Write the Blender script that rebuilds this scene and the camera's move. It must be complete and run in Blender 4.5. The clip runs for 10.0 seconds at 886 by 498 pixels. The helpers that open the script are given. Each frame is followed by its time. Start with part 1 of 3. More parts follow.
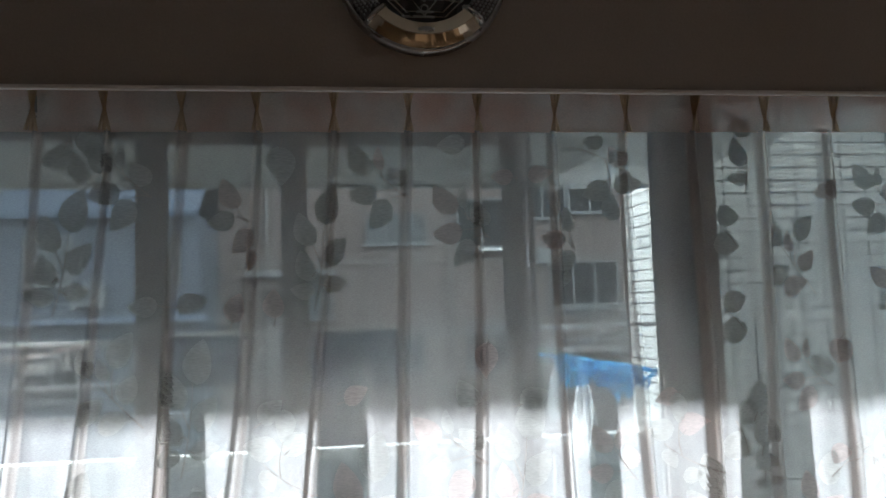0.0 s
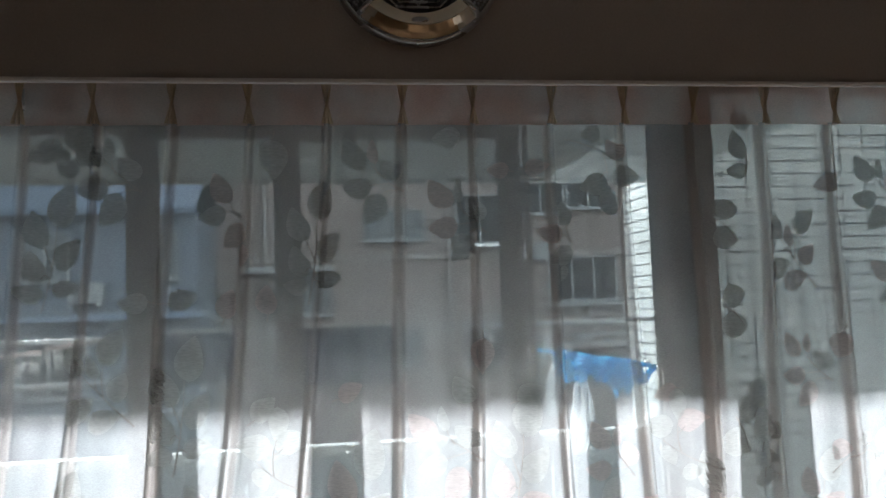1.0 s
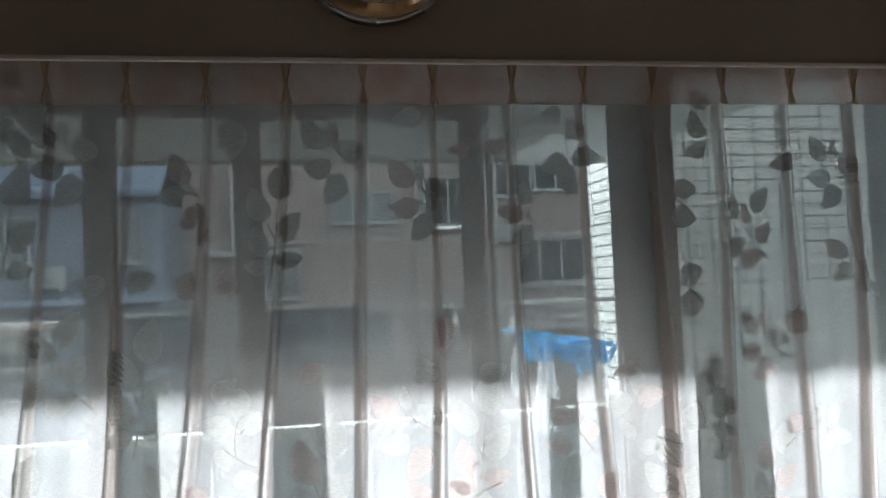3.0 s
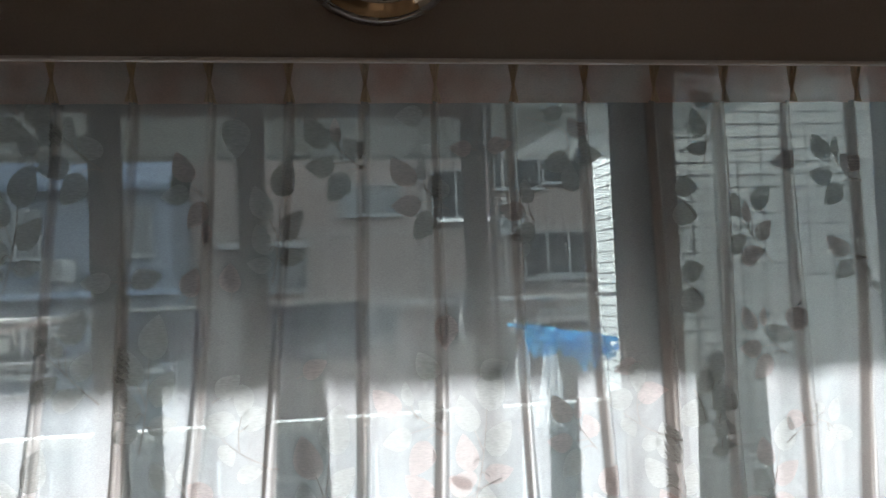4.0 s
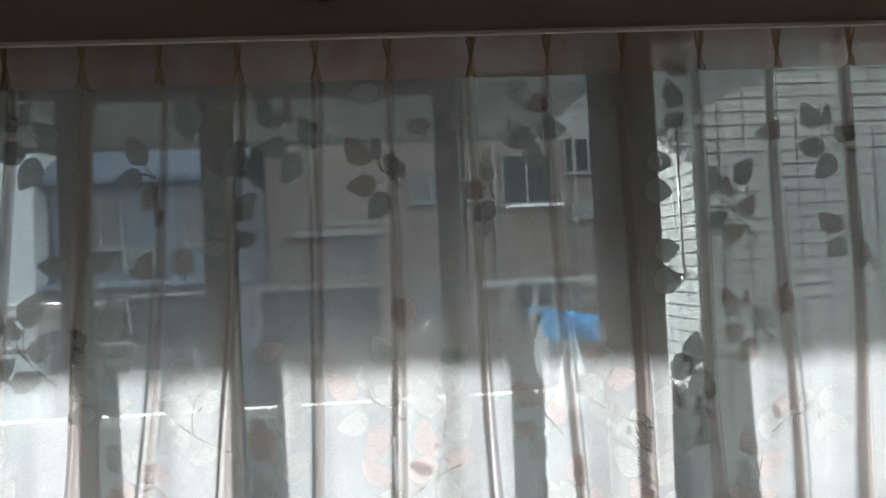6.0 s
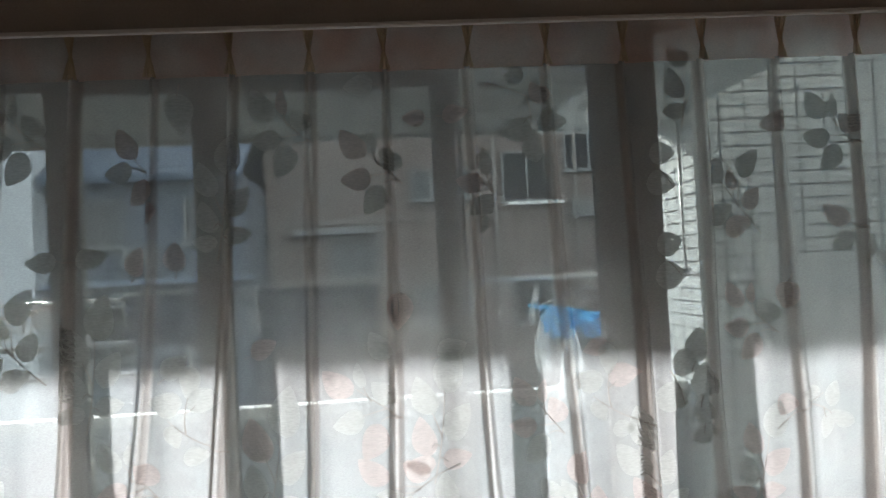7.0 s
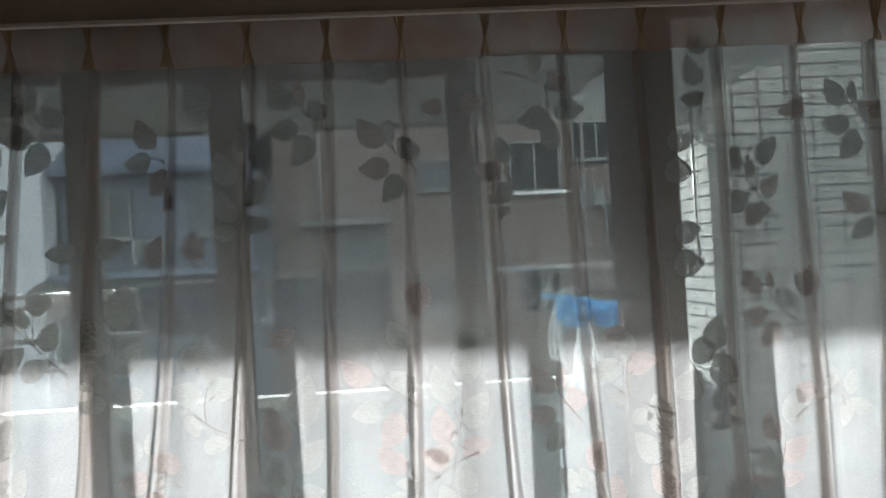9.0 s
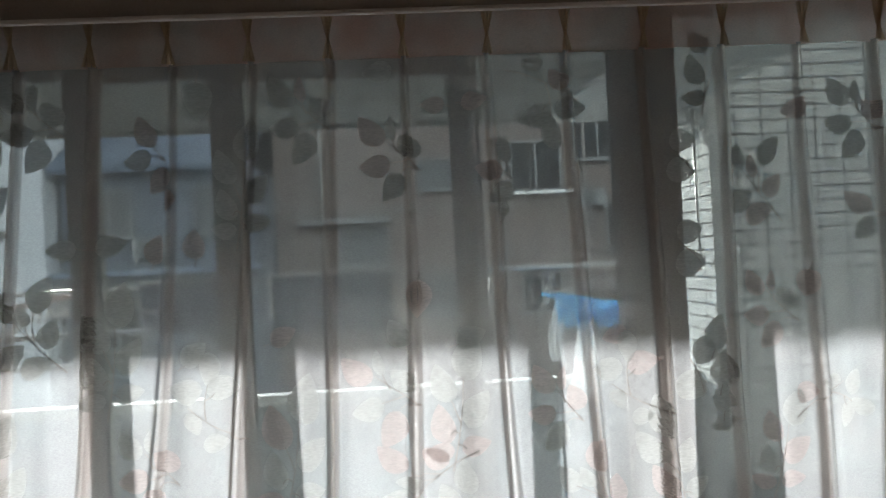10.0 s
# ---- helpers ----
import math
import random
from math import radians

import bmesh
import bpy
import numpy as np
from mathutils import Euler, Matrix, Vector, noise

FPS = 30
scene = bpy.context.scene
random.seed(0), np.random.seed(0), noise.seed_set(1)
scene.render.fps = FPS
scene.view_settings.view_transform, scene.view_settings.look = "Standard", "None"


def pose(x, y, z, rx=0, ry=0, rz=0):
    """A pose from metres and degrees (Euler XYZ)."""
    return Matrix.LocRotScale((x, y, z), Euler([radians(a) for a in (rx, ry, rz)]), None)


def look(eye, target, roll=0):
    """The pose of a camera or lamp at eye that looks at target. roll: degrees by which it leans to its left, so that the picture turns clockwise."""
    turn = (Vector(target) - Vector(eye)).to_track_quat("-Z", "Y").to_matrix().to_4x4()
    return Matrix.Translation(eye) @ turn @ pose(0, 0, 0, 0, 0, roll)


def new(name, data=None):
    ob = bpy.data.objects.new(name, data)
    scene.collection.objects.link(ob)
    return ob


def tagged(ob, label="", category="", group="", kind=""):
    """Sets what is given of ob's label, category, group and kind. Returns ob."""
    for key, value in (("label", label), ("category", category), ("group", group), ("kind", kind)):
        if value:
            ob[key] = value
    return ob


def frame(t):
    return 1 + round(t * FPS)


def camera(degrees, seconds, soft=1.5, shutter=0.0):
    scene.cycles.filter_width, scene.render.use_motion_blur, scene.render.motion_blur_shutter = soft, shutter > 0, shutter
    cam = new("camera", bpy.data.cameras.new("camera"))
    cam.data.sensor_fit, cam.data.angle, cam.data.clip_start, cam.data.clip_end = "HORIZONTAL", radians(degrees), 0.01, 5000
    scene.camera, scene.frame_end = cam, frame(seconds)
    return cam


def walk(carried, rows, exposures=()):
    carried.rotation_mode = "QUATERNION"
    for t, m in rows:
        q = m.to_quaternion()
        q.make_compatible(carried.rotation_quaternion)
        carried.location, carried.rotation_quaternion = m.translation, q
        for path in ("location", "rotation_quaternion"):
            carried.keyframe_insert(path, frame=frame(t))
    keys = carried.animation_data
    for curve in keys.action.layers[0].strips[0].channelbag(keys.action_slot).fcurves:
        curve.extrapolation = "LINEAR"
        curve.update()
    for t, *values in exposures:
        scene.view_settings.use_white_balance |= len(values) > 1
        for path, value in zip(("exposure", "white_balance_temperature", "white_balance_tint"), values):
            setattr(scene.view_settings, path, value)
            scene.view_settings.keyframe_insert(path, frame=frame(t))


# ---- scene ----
cam = camera(56.6, 10.0)
PATH = [
    (0, (-0.011, 0.038, 1.51), (0.285, 2.011, 1.654), -1.8),
    (0.5, (-0.008, 0.052, 1.509), (0.288, 2.025, 1.648), -1.9),
    (1, (-0.001, 0.061, 1.509), (0.298, 2.034, 1.643), -2.0),
    (1.5, (0.0, 0.062, 1.509), (0.316, 2.033, 1.63), -2.2),
    (2, (0.014, 0.058, 1.507), (0.355, 2.025, 1.616), -2.5),
    (2.5, (0.018, 0.055, 1.506), (0.373, 2.02, 1.604), -2.5),
    (3, (0.013, 0.056, 1.503), (0.385, 2.019, 1.592), -2.4),
    (4.5, (0.051, 0.035, 1.516), (0.353, 2.011, 1.576), -2.3),
    (5, (0.165, 0.036, 1.499), (0.385, 2.024, 1.549), -2.3),
    (5.5, (0.248, 0.04, 1.493), (0.415, 2.032, 1.541), -2.4),
    (7, (0.277, 0.087, 1.486), (0.431, 2.08, 1.528), -3.0),
    (7.5, (0.268, 0.093, 1.483), (0.428, 2.087, 1.516), -3.3),
    (8, (0.268, 0.087, 1.489), (0.419, 2.081, 1.509), -3.3),
    (8.5, (0.257, 0.089, 1.483), (0.398, 2.084, 1.505), -3.3),
    (9, (0.256, 0.089, 1.484), (0.392, 2.084, 1.504), -3.2),
    (9.5, (0.256, 0.095, 1.483), (0.39, 2.091, 1.503), -3.1),
    (10, (0.256, 0.092, 1.483), (0.39, 2.087, 1.501), -3.0),
]
walk(cam, [(t, look(eye, target, roll)) for t, eye, target, roll in PATH], [(0.0, 2.32, 5900, 8), (3.0, 2.25, 6000, 8), (5.0, 2.14, 6100, 8), (9.0, 1.98, 6200, 8), (10.0, 1.98, 6200, 8)])

# ---- world, sun, exposure ----
SUN_TO = Vector((-0.50, 1.0, 0.42)).normalized()
w = bpy.data.worlds.new("sky")
scene.world = w
w.use_nodes = True
sky = w.node_tree.nodes.new("ShaderNodeTexSky")
sky.sky_type = "NISHITA"
sky.sun_disc = False
sky.sun_elevation = math.asin(SUN_TO.z)
sky.sun_rotation = math.atan2(SUN_TO.x, SUN_TO.y)
bg = w.node_tree.nodes["Background"]
bg.inputs["Strength"].default_value = 0.15
soft = w.node_tree.nodes.new("ShaderNodeHueSaturation")
soft.inputs["Saturation"].default_value = 0.3
w.node_tree.links.new(sky.outputs[0], soft.inputs["Color"])
w.node_tree.links.new(soft.outputs[0], bg.inputs["Color"])
sun = new("sun", bpy.data.lights.new("sun", "SUN"))
sun.data.energy = 1.65
sun.data.angle = radians(1.4)
sun.data.color = (1.0, 0.995, 0.985)
sun.rotation_euler = SUN_TO.to_track_quat("Z", "Y").to_euler()


# ---- materials ----
def nodes_of(name):
    m = bpy.data.materials.new(name)
    m.use_nodes = True
    nt = m.node_tree
    for n in list(nt.nodes):
        nt.nodes.remove(n)
    out = nt.nodes.new("ShaderNodeOutputMaterial")
    return m, nt, out


def noise_ramp(nt, scale, lo, hi, detail=4.0, coords="Object", stretch=None):
    tc = nt.nodes.new("ShaderNodeTexCoord")
    src = tc.outputs[coords]
    if stretch:
        mp = nt.nodes.new("ShaderNodeMapping")
        mp.inputs["Scale"].default_value = stretch
        nt.links.new(src, mp.inputs[0])
        src = mp.outputs[0]
    n = nt.nodes.new("ShaderNodeTexNoise")
    n.inputs["Scale"].default_value = scale
    n.inputs["Detail"].default_value = detail
    nt.links.new(src, n.inputs["Vector"])
    r = nt.nodes.new("ShaderNodeMapRange")
    r.inputs["From Min"].default_value = 0.3
    r.inputs["From Max"].default_value = 0.7
    r.inputs["To Min"].default_value = lo
    r.inputs["To Max"].default_value = hi
    nt.links.new(n.outputs["Fac"], r.inputs["Value"])
    return r.outputs[0], n.outputs["Fac"]


def surface(name, color, rough=0.6, metal=0.0, fine=60.0, coarse=3.0, amount=0.15, bump=0.15, random_piece=0.0, stretch=None, spec=0.5):
    """A plain surface with variation at two scales."""
    m, nt, out = nodes_of(name)
    b = nt.nodes.new("ShaderNodeBsdfPrincipled")
    nt.links.new(b.outputs[0], out.inputs[0])
    b.inputs["Metallic"].default_value = metal
    b.inputs["Specular IOR Level"].default_value = spec
    f, fh = noise_ramp(nt, fine, 1 - amount, 1 + amount * 0.6, stretch=stretch)
    c, ch = noise_ramp(nt, coarse, 1 - amount, 1 + amount * 0.6)
    mul = nt.nodes.new("ShaderNodeMath")
    mul.operation = "MULTIPLY"
    nt.links.new(f, mul.inputs[0])
    nt.links.new(c, mul.inputs[1])
    val = mul.outputs[0]
    if random_piece:
        oi = nt.nodes.new("ShaderNodeObjectInfo")
        mr = nt.nodes.new("ShaderNodeMapRange")
        mr.inputs["To Min"].default_value = 1 - random_piece
        mr.inputs["To Max"].default_value = 1 + random_piece * 0.5
        nt.links.new(oi.outputs["Random"], mr.inputs["Value"])
        m2 = nt.nodes.new("ShaderNodeMath")
        m2.operation = "MULTIPLY"
        nt.links.new(val, m2.inputs[0])
        nt.links.new(mr.outputs[0], m2.inputs[1])
        val = m2.outputs[0]
    hsv = nt.nodes.new("ShaderNodeHueSaturation")
    hsv.inputs["Color"].default_value = (*color, 1)
    nt.links.new(val, hsv.inputs["Value"])
    nt.links.new(hsv.outputs[0], b.inputs["Base Color"])
    rr, _ = noise_ramp(nt, coarse * 4, max(0.02, rough * 0.8), min(1, rough * 1.2))
    nt.links.new(rr, b.inputs["Roughness"])
    if bump:
        bp = nt.nodes.new("ShaderNodeBump")
        bp.inputs["Strength"].default_value = bump
        bp.inputs["Distance"].default_value = 0.002
        nt.links.new(fh, bp.inputs["Height"])
        nt.links.new(bp.outputs[0], b.inputs["Normal"])
    return m


def sheer(name, color, through_share, through_color=(1, 1, 1), weave=900.0, spread=0.07, front=0.22, blotch=None):
    """Woven cloth: part open between the threads, the rest lets light through softly."""
    m, nt, out = nodes_of(name)
    tr = nt.nodes.new("ShaderNodeBsdfTransparent")
    tr.inputs["Color"].default_value = (*through_color, 1)
    tl = nt.nodes.new("ShaderNodeBsdfTranslucent")
    df = nt.nodes.new("ShaderNodeBsdfDiffuse")
    if blotch:
        f, _ = noise_ramp(nt, 9.0, 0.0, 1.0, detail=2.0)
        mx = nt.nodes.new("ShaderNodeMix")
        mx.data_type = "RGBA"
        mx.inputs[6].default_value = (*color, 1)
        mx.inputs[7].default_value = (*blotch, 1)
        nt.links.new(f, mx.inputs[0])
        nt.links.new(mx.outputs[2], tl.inputs["Color"])
        nt.links.new(mx.outputs[2], df.inputs["Color"])
    else:
        tl.inputs["Color"].default_value = (*color, 1)
        df.inputs["Color"].default_value = (*color, 1)
    a = nt.nodes.new("ShaderNodeMixShader")
    a.inputs[0].default_value = front
    nt.links.new(tl.outputs[0], a.inputs[1])
    nt.links.new(df.outputs[0], a.inputs[2])
    mix = nt.nodes.new("ShaderNodeMixShader")
    f1, _ = noise_ramp(nt, weave, -spread, spread, detail=1.0, stretch=(0.25, 0.25, 1.0))
    f2, _ = noise_ramp(nt, 14.0, -spread * 0.4, spread * 0.4, detail=3.0)
    ad = nt.nodes.new("ShaderNodeMath")
    ad.operation = "ADD"
    nt.links.new(f1, ad.inputs[0])
    nt.links.new(f2, ad.inputs[1])
    ad2 = nt.nodes.new("ShaderNodeMath")
    ad2.operation = "ADD"
    ad2.use_clamp = True
    ad2.inputs[1].default_value = 1 - through_share
    nt.links.new(ad.outputs[0], ad2.inputs[0])
    nt.links.new(ad2.outputs[0], mix.inputs[0])
    nt.links.new(tr.outputs[0], mix.inputs[1])
    nt.links.new(a.outputs[0], mix.inputs[2])
    nt.links.new(mix.outputs[0], out.inputs[0])
    return m


def clear_glass(name, tint=(0.93, 0.97, 0.95)):
    m, nt, out = nodes_of(name)
    tr = nt.nodes.new("ShaderNodeBsdfTransparent")
    tr.inputs["Color"].default_value = (*tint, 1)
    gl = nt.nodes.new("ShaderNodeBsdfGlossy")
    gl.inputs["Roughness"].default_value = 0.03
    fr = nt.nodes.new("ShaderNodeFresnel")
    fr.inputs["IOR"].default_value = 1.45
    mix = nt.nodes.new("ShaderNodeMixShader")
    nt.links.new(fr.outputs[0], mix.inputs[0])
    nt.links.new(tr.outputs[0], mix.inputs[1])
    nt.links.new(gl.outputs[0], mix.inputs[2])
    nt.links.new(mix.outputs[0], out.inputs[0])
    return m


M_WALL = surface("beige_wallpaper", (0.47, 0.42, 0.385), 0.8, fine=220, coarse=2, amount=0.08, bump=0.3)
M_CEIL = surface("ceiling_paper", (0.70, 0.68, 0.64), 0.9, fine=200, amount=0.05)
M_FLOOR = surface("floor_boards", (0.30, 0.19, 0.11), 0.45, fine=20, coarse=2, stretch=(1, 12, 1))
M_TRIM = surface("white_trim", (0.90, 0.86, 0.83), 0.5, fine=120, amount=0.05, bump=0.05)
M_ALU = surface("grey_aluminium", (0.57, 0.54, 0.49), 0.5, metal=0.1, fine=90, amount=0.12, bump=0.05)
M_SEAL = surface("black_rubber", (0.03, 0.03, 0.03), 0.7, amount=0.1)
M_GLASS = clear_glass("pane_glass")
M_WIRE = surface("steel_wire", (0.30, 0.30, 0.30), 0.42, metal=1.0, fine=300, amount=0.2, bump=0.0)
M_CLOTH = sheer("sheer_cloth", (0.80, 0.82, 0.815), 0.53, through_color=(1.0, 0.965, 0.925), spread=0.045, front=0.16, blotch=(0.82, 0.795, 0.785))
M_TAPE = sheer("header_cloth", (0.86, 0.76, 0.69), 0.20, blotch=(0.80, 0.50, 0.40))
M_PINCH = sheer("pinched_cloth", (0.74, 0.58, 0.40), 0.12)
M_LEAF = sheer("grey_leaf_weave", (0.57, 0.58, 0.565), 0.13, weave=420, spread=0.10)
M_LEAF_PINK = sheer("pink_leaf_weave", (0.60, 0.535, 0.52), 0.15, weave=420, spread=0.10)
M_FOLD = sheer("gathered_cloth", (0.79, 0.71, 0.67), 0.70)
M_STEM = sheer("stem_weave", (0.46, 0.43, 0.41), 0.08, weave=500)
M_CHROME = surface("polished_gilt", (0.86, 0.78, 0.63), 0.06, metal=1.0, fine=40, amount=0.05, bump=0.0)
M_SILVER = surface("brushed_silver", (0.52, 0.52, 0.52), 0.28, metal=1.0, fine=150, amount=0.1, bump=0.05)
M_DARK = surface("dark_dial", (0.05, 0.05, 0.055), 0.3, amount=0.1, bump=0.05)
M_CRYSTAL = surface("crystal_beads", (0.55, 0.57, 0.60), 0.08, metal=0.6, amount=0.1, bump=0.0)
M_TILE = surface("white_tile", (0.70, 0.715, 0.715), 0.3, fine=40, coarse=2, amount=0.07, bump=0.08, random_piece=0.08)
M_GROUT = surface("grey_grout", (0.10, 0.105, 0.11), 0.95, fine=300, amount=0.2, bump=0.3)
M_CONC = surface("painted_concrete", (0.36, 0.37, 0.34), 0.85, fine=35, coarse=1.5, amount=0.14, bump=0.4)
# One soffit, two tones: the paler one paints in brighter light by the wing
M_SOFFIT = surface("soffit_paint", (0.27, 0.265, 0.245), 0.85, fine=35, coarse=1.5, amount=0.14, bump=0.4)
M_LITSOFFIT = surface("lit_soffit_paint", (0.66, 0.67, 0.66), 0.8, fine=40, coarse=1.5, amount=0.1, bump=0.3)
M_PANEL = surface("parapet_panel", (0.40, 0.44, 0.49), 0.6, fine=40, coarse=2, amount=0.12)
M_LEDGE = surface("ledge_coping", (0.82, 0.82, 0.80), 0.6, fine=60, amount=0.12)
M_STEEL = surface("stainless_pole", (0.50, 0.50, 0.50), 0.3, metal=1.0, fine=90, amount=0.1, bump=0.03)
M_BLUE = sheer("blue_plastic", (0.08, 0.56, 0.90), 0.10, front=0.5)
M_BLUEFILM = sheer("blue_plastic_film", (0.10, 0.50, 0.86), 0.42, front=0.5, weave=60.0, spread=0.35)
M_BAG = sheer("crumpled_plastic", (0.82, 0.83, 0.85), 0.25, front=0.5)
M_WHITEP = surface("white_plastic", (0.75, 0.72, 0.70), 0.4, fine=60, amount=0.1, bump=0.05)
M_PINKP = surface("faded_pink_plastic", (0.72, 0.52, 0.48), 0.4, fine=60, amount=0.1, bump=0.05)
M_TOWEL = surface("navy_towel", (0.07, 0.09, 0.15), 0.95, fine=260, coarse=6, amount=0.25, bump=0.8)
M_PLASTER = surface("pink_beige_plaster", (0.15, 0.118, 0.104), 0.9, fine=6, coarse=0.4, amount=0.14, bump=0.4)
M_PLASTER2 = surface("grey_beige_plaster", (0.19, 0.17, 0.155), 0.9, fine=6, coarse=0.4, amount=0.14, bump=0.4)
M_BLUEWALL = surface("blue_grey_siding", (0.09, 0.107, 0.135), 0.8, fine=8, coarse=0.5, amount=0.12, bump=0.3, stretch=(1, 1, 10))
M_PALEWALL = surface("pale_blue_render", (0.52, 0.54, 0.565), 0.85, fine=8, coarse=0.4, amount=0.10, bump=0.3)
M_ROOF = surface("slate_roof", (0.105, 0.138, 0.19), 0.7, fine=9, coarse=0.8, amount=0.2, bump=0.5, random_piece=0.2)
M_DARKGLASS = surface("dark_window_glass", (0.012, 0.013, 0.015), 0.35, fine=2, amount=0.2, bump=0.0, spec=0.06)
M_PALEGLASS = surface("curtained_window_glass", (0.085, 0.09, 0.095), 0.4, fine=2, amount=0.2, bump=0.0, spec=0.15)
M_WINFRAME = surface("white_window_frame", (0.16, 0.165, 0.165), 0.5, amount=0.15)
M_ASPHALT = surface("asphalt", (0.05, 0.05, 0.052), 0.9, fine=90, coarse=0.6, amount=0.25, bump=0.6)


# ---- mesh helpers ----
def bm_box(bm, x0, x1, y0, y1, z0, z1, bevel=0.0):
    m = Matrix.Translation(((x0 + x1) / 2, (y0 + y1) / 2, (z0 + z1) / 2)) @ Matrix.Diagonal((abs(x1 - x0), abs(y1 - y0), abs(z1 - z0), 1))
    r = bmesh.ops.create_cube(bm, size=1, matrix=m)
    if bevel:
        edges = list({e for v in r["verts"] for e in v.link_edges})
        bmesh.ops.bevel(bm, geom=edges, offset=bevel, segments=2, affect="EDGES", profile=0.6)
    return bm


def box(x0, x1, y0, y1, z0, z1, bevel=0.0):
    return bm_box(bmesh.new(), x0, x1, y0, y1, z0, z1, bevel)


def bm_tube(bm, pts, r, sides=8, closed=False):
    """A round bar along the points."""
    pts = [Vector(p) for p in pts]
    n = len(pts)
    rings = []
    for i, p in enumerate(pts):
        a = pts[(i - 1) % n] if closed or i > 0 else p
        b = pts[(i + 1) % n] if closed or i < n - 1 else p
        d = (b - a).normalized()
        side = d.cross(Vector((0.13, 0.31, 0.94)))
        if side.length < 0.05:
            side = d.cross(Vector((1, 0, 0)))
        side.normalize()
        up = side.cross(d)
        rings.append([bm.verts.new(p + r * (math.cos(2 * math.pi * k / sides) * side + math.sin(2 * math.pi * k / sides) * up)) for k in range(sides)])
    for i in range(n if closed else n - 1):
        q = rings[(i + 1) % n]
        for k in range(sides):
            bm.faces.new((rings[i][k], rings[i][(k + 1) % sides], q[(k + 1) % sides], q[k]))
    if not closed:
        bm.faces.new(rings[0][::-1])
        bm.faces.new(rings[-1])
    return bm


def bm_lathe(bm, profile, centre, segs=72, a0=0.0, a1=2 * math.pi):
    """Turns (radius, forward) points about the axis that points at the room (minus y)."""
    full = abs(a1 - a0 - 2 * math.pi) < 1e-6
    count = segs if full else segs + 1
    rings = []
    for i in range(count):
        a = a0 + (a1 - a0) * i / segs
        rings.append([bm.verts.new((centre[0] + r * math.cos(a), centre[1] - f, centre[2] + r * math.sin(a))) for r, f in profile])
    for i in range(segs):
        p, q = rings[i], rings[(i + 1) % count]
        for k in range(len(profile) - 1):
            bm.faces.new((p[k], p[k + 1], q[k + 1], q[k]))
    return bm


def mesh_of(name, bm, material, smooth=False):
    bmesh.ops.recalc_face_normals(bm, faces=bm.faces)
    me = bpy.data.meshes.new(name)
    bm.to_mesh(me)
    bm.free()
    me.materials.append(material)
    if smooth:
        for p in me.polygons:
            p.use_smooth = True
    return me


def thing(name, bm, material, label, category="", group="", kind="", smooth=False):
    return tagged(new(name, mesh_of(name, bm, material, smooth)), label, category, group, kind)


def holder(name, at, label, category="", group="", kind=""):
    ob = new(name)
    ob.location = at
    ob.empty_display_size = 0.05
    bpy.context.view_layer.update()
    return tagged(ob, label, category, group, kind)


def world_of(ob):
    m = ob.matrix_basis.copy()
    return world_of(ob.parent) @ ob.matrix_parent_inverse @ m if ob.parent else m


def part(name, bm, material, parent, label="", smooth=False, kind=""):
    """Meshes are given in world coordinates; the part keeps its place under its parent."""
    ob = new(name, mesh_of(name, bm, material, smooth))
    ob.parent = parent
    ob.matrix_parent_inverse = world_of(parent).inverted()
    return tagged(ob, label, kind=kind)


# ---- the room ----
XL, XR, YB, CEIL = -1.9, 2.3, -2.6, 2.42
FACE = 1.50
thing("floor", box(XL, XR, YB, 1.72, -0.06, 0.0), M_FLOOR, "brown wooden room floor", kind="structure")
thing("ceiling", box(XL, XR, YB, 2.0, CEIL, CEIL + 0.08), M_CEIL, "plain off-white room ceiling", kind="structure")
thing("wall_west", box(XL - 0.1, XL, YB, 1.72, -0.06, CEIL), M_WALL, "beige papered side wall", kind="structure")
thing("wall_east", box(XR, XR + 0.1, YB, 1.72, -0.06, CEIL), M_WALL, "beige papered side wall", kind="structure")
thing("wall_south", box(XL - 0.1, XR + 0.1, YB - 0.1, YB, -0.06, CEIL), M_WALL, "beige papered rear wall", kind="structure")
thing("wall_above_curtain", box(XL, XR, FACE, FACE + 0.009, 1.9112, CEIL, 0.002), M_WALL, "beige papered wall above the curtain recess", kind="structure")
thing("trim", box(XL, XR, FACE - 0.010, FACE + 0.004, 1.9025, 1.911, 0.0036), M_TRIM, "thin white trim along the wall's lower edge", kind="structure")
WX0, WX1, WZ0, WZ1, WZ2 = -1.10, 1.80, 0.25, 1.93, 2.01
bm = bm_box(bmesh.new(), XL - 0.1, WX0, 1.72, 1.92, -0.06, CEIL)
bm_box(bm, WX1, 5.5, 1.72, 1.92, -0.06, CEIL)
bm_box(bm, WX0, 0.812, 1.72, 1.92, WZ1, CEIL)
bm_box(bm, 0.812, WX1, 1.72, 1.92, WZ2, CEIL)
bm_box(bm, WX0, WX1, 1.72, 1.92, -0.06, WZ0)
thing("wall_north", bm, M_LEDGE, "window wall with a wide opening", kind="structure")

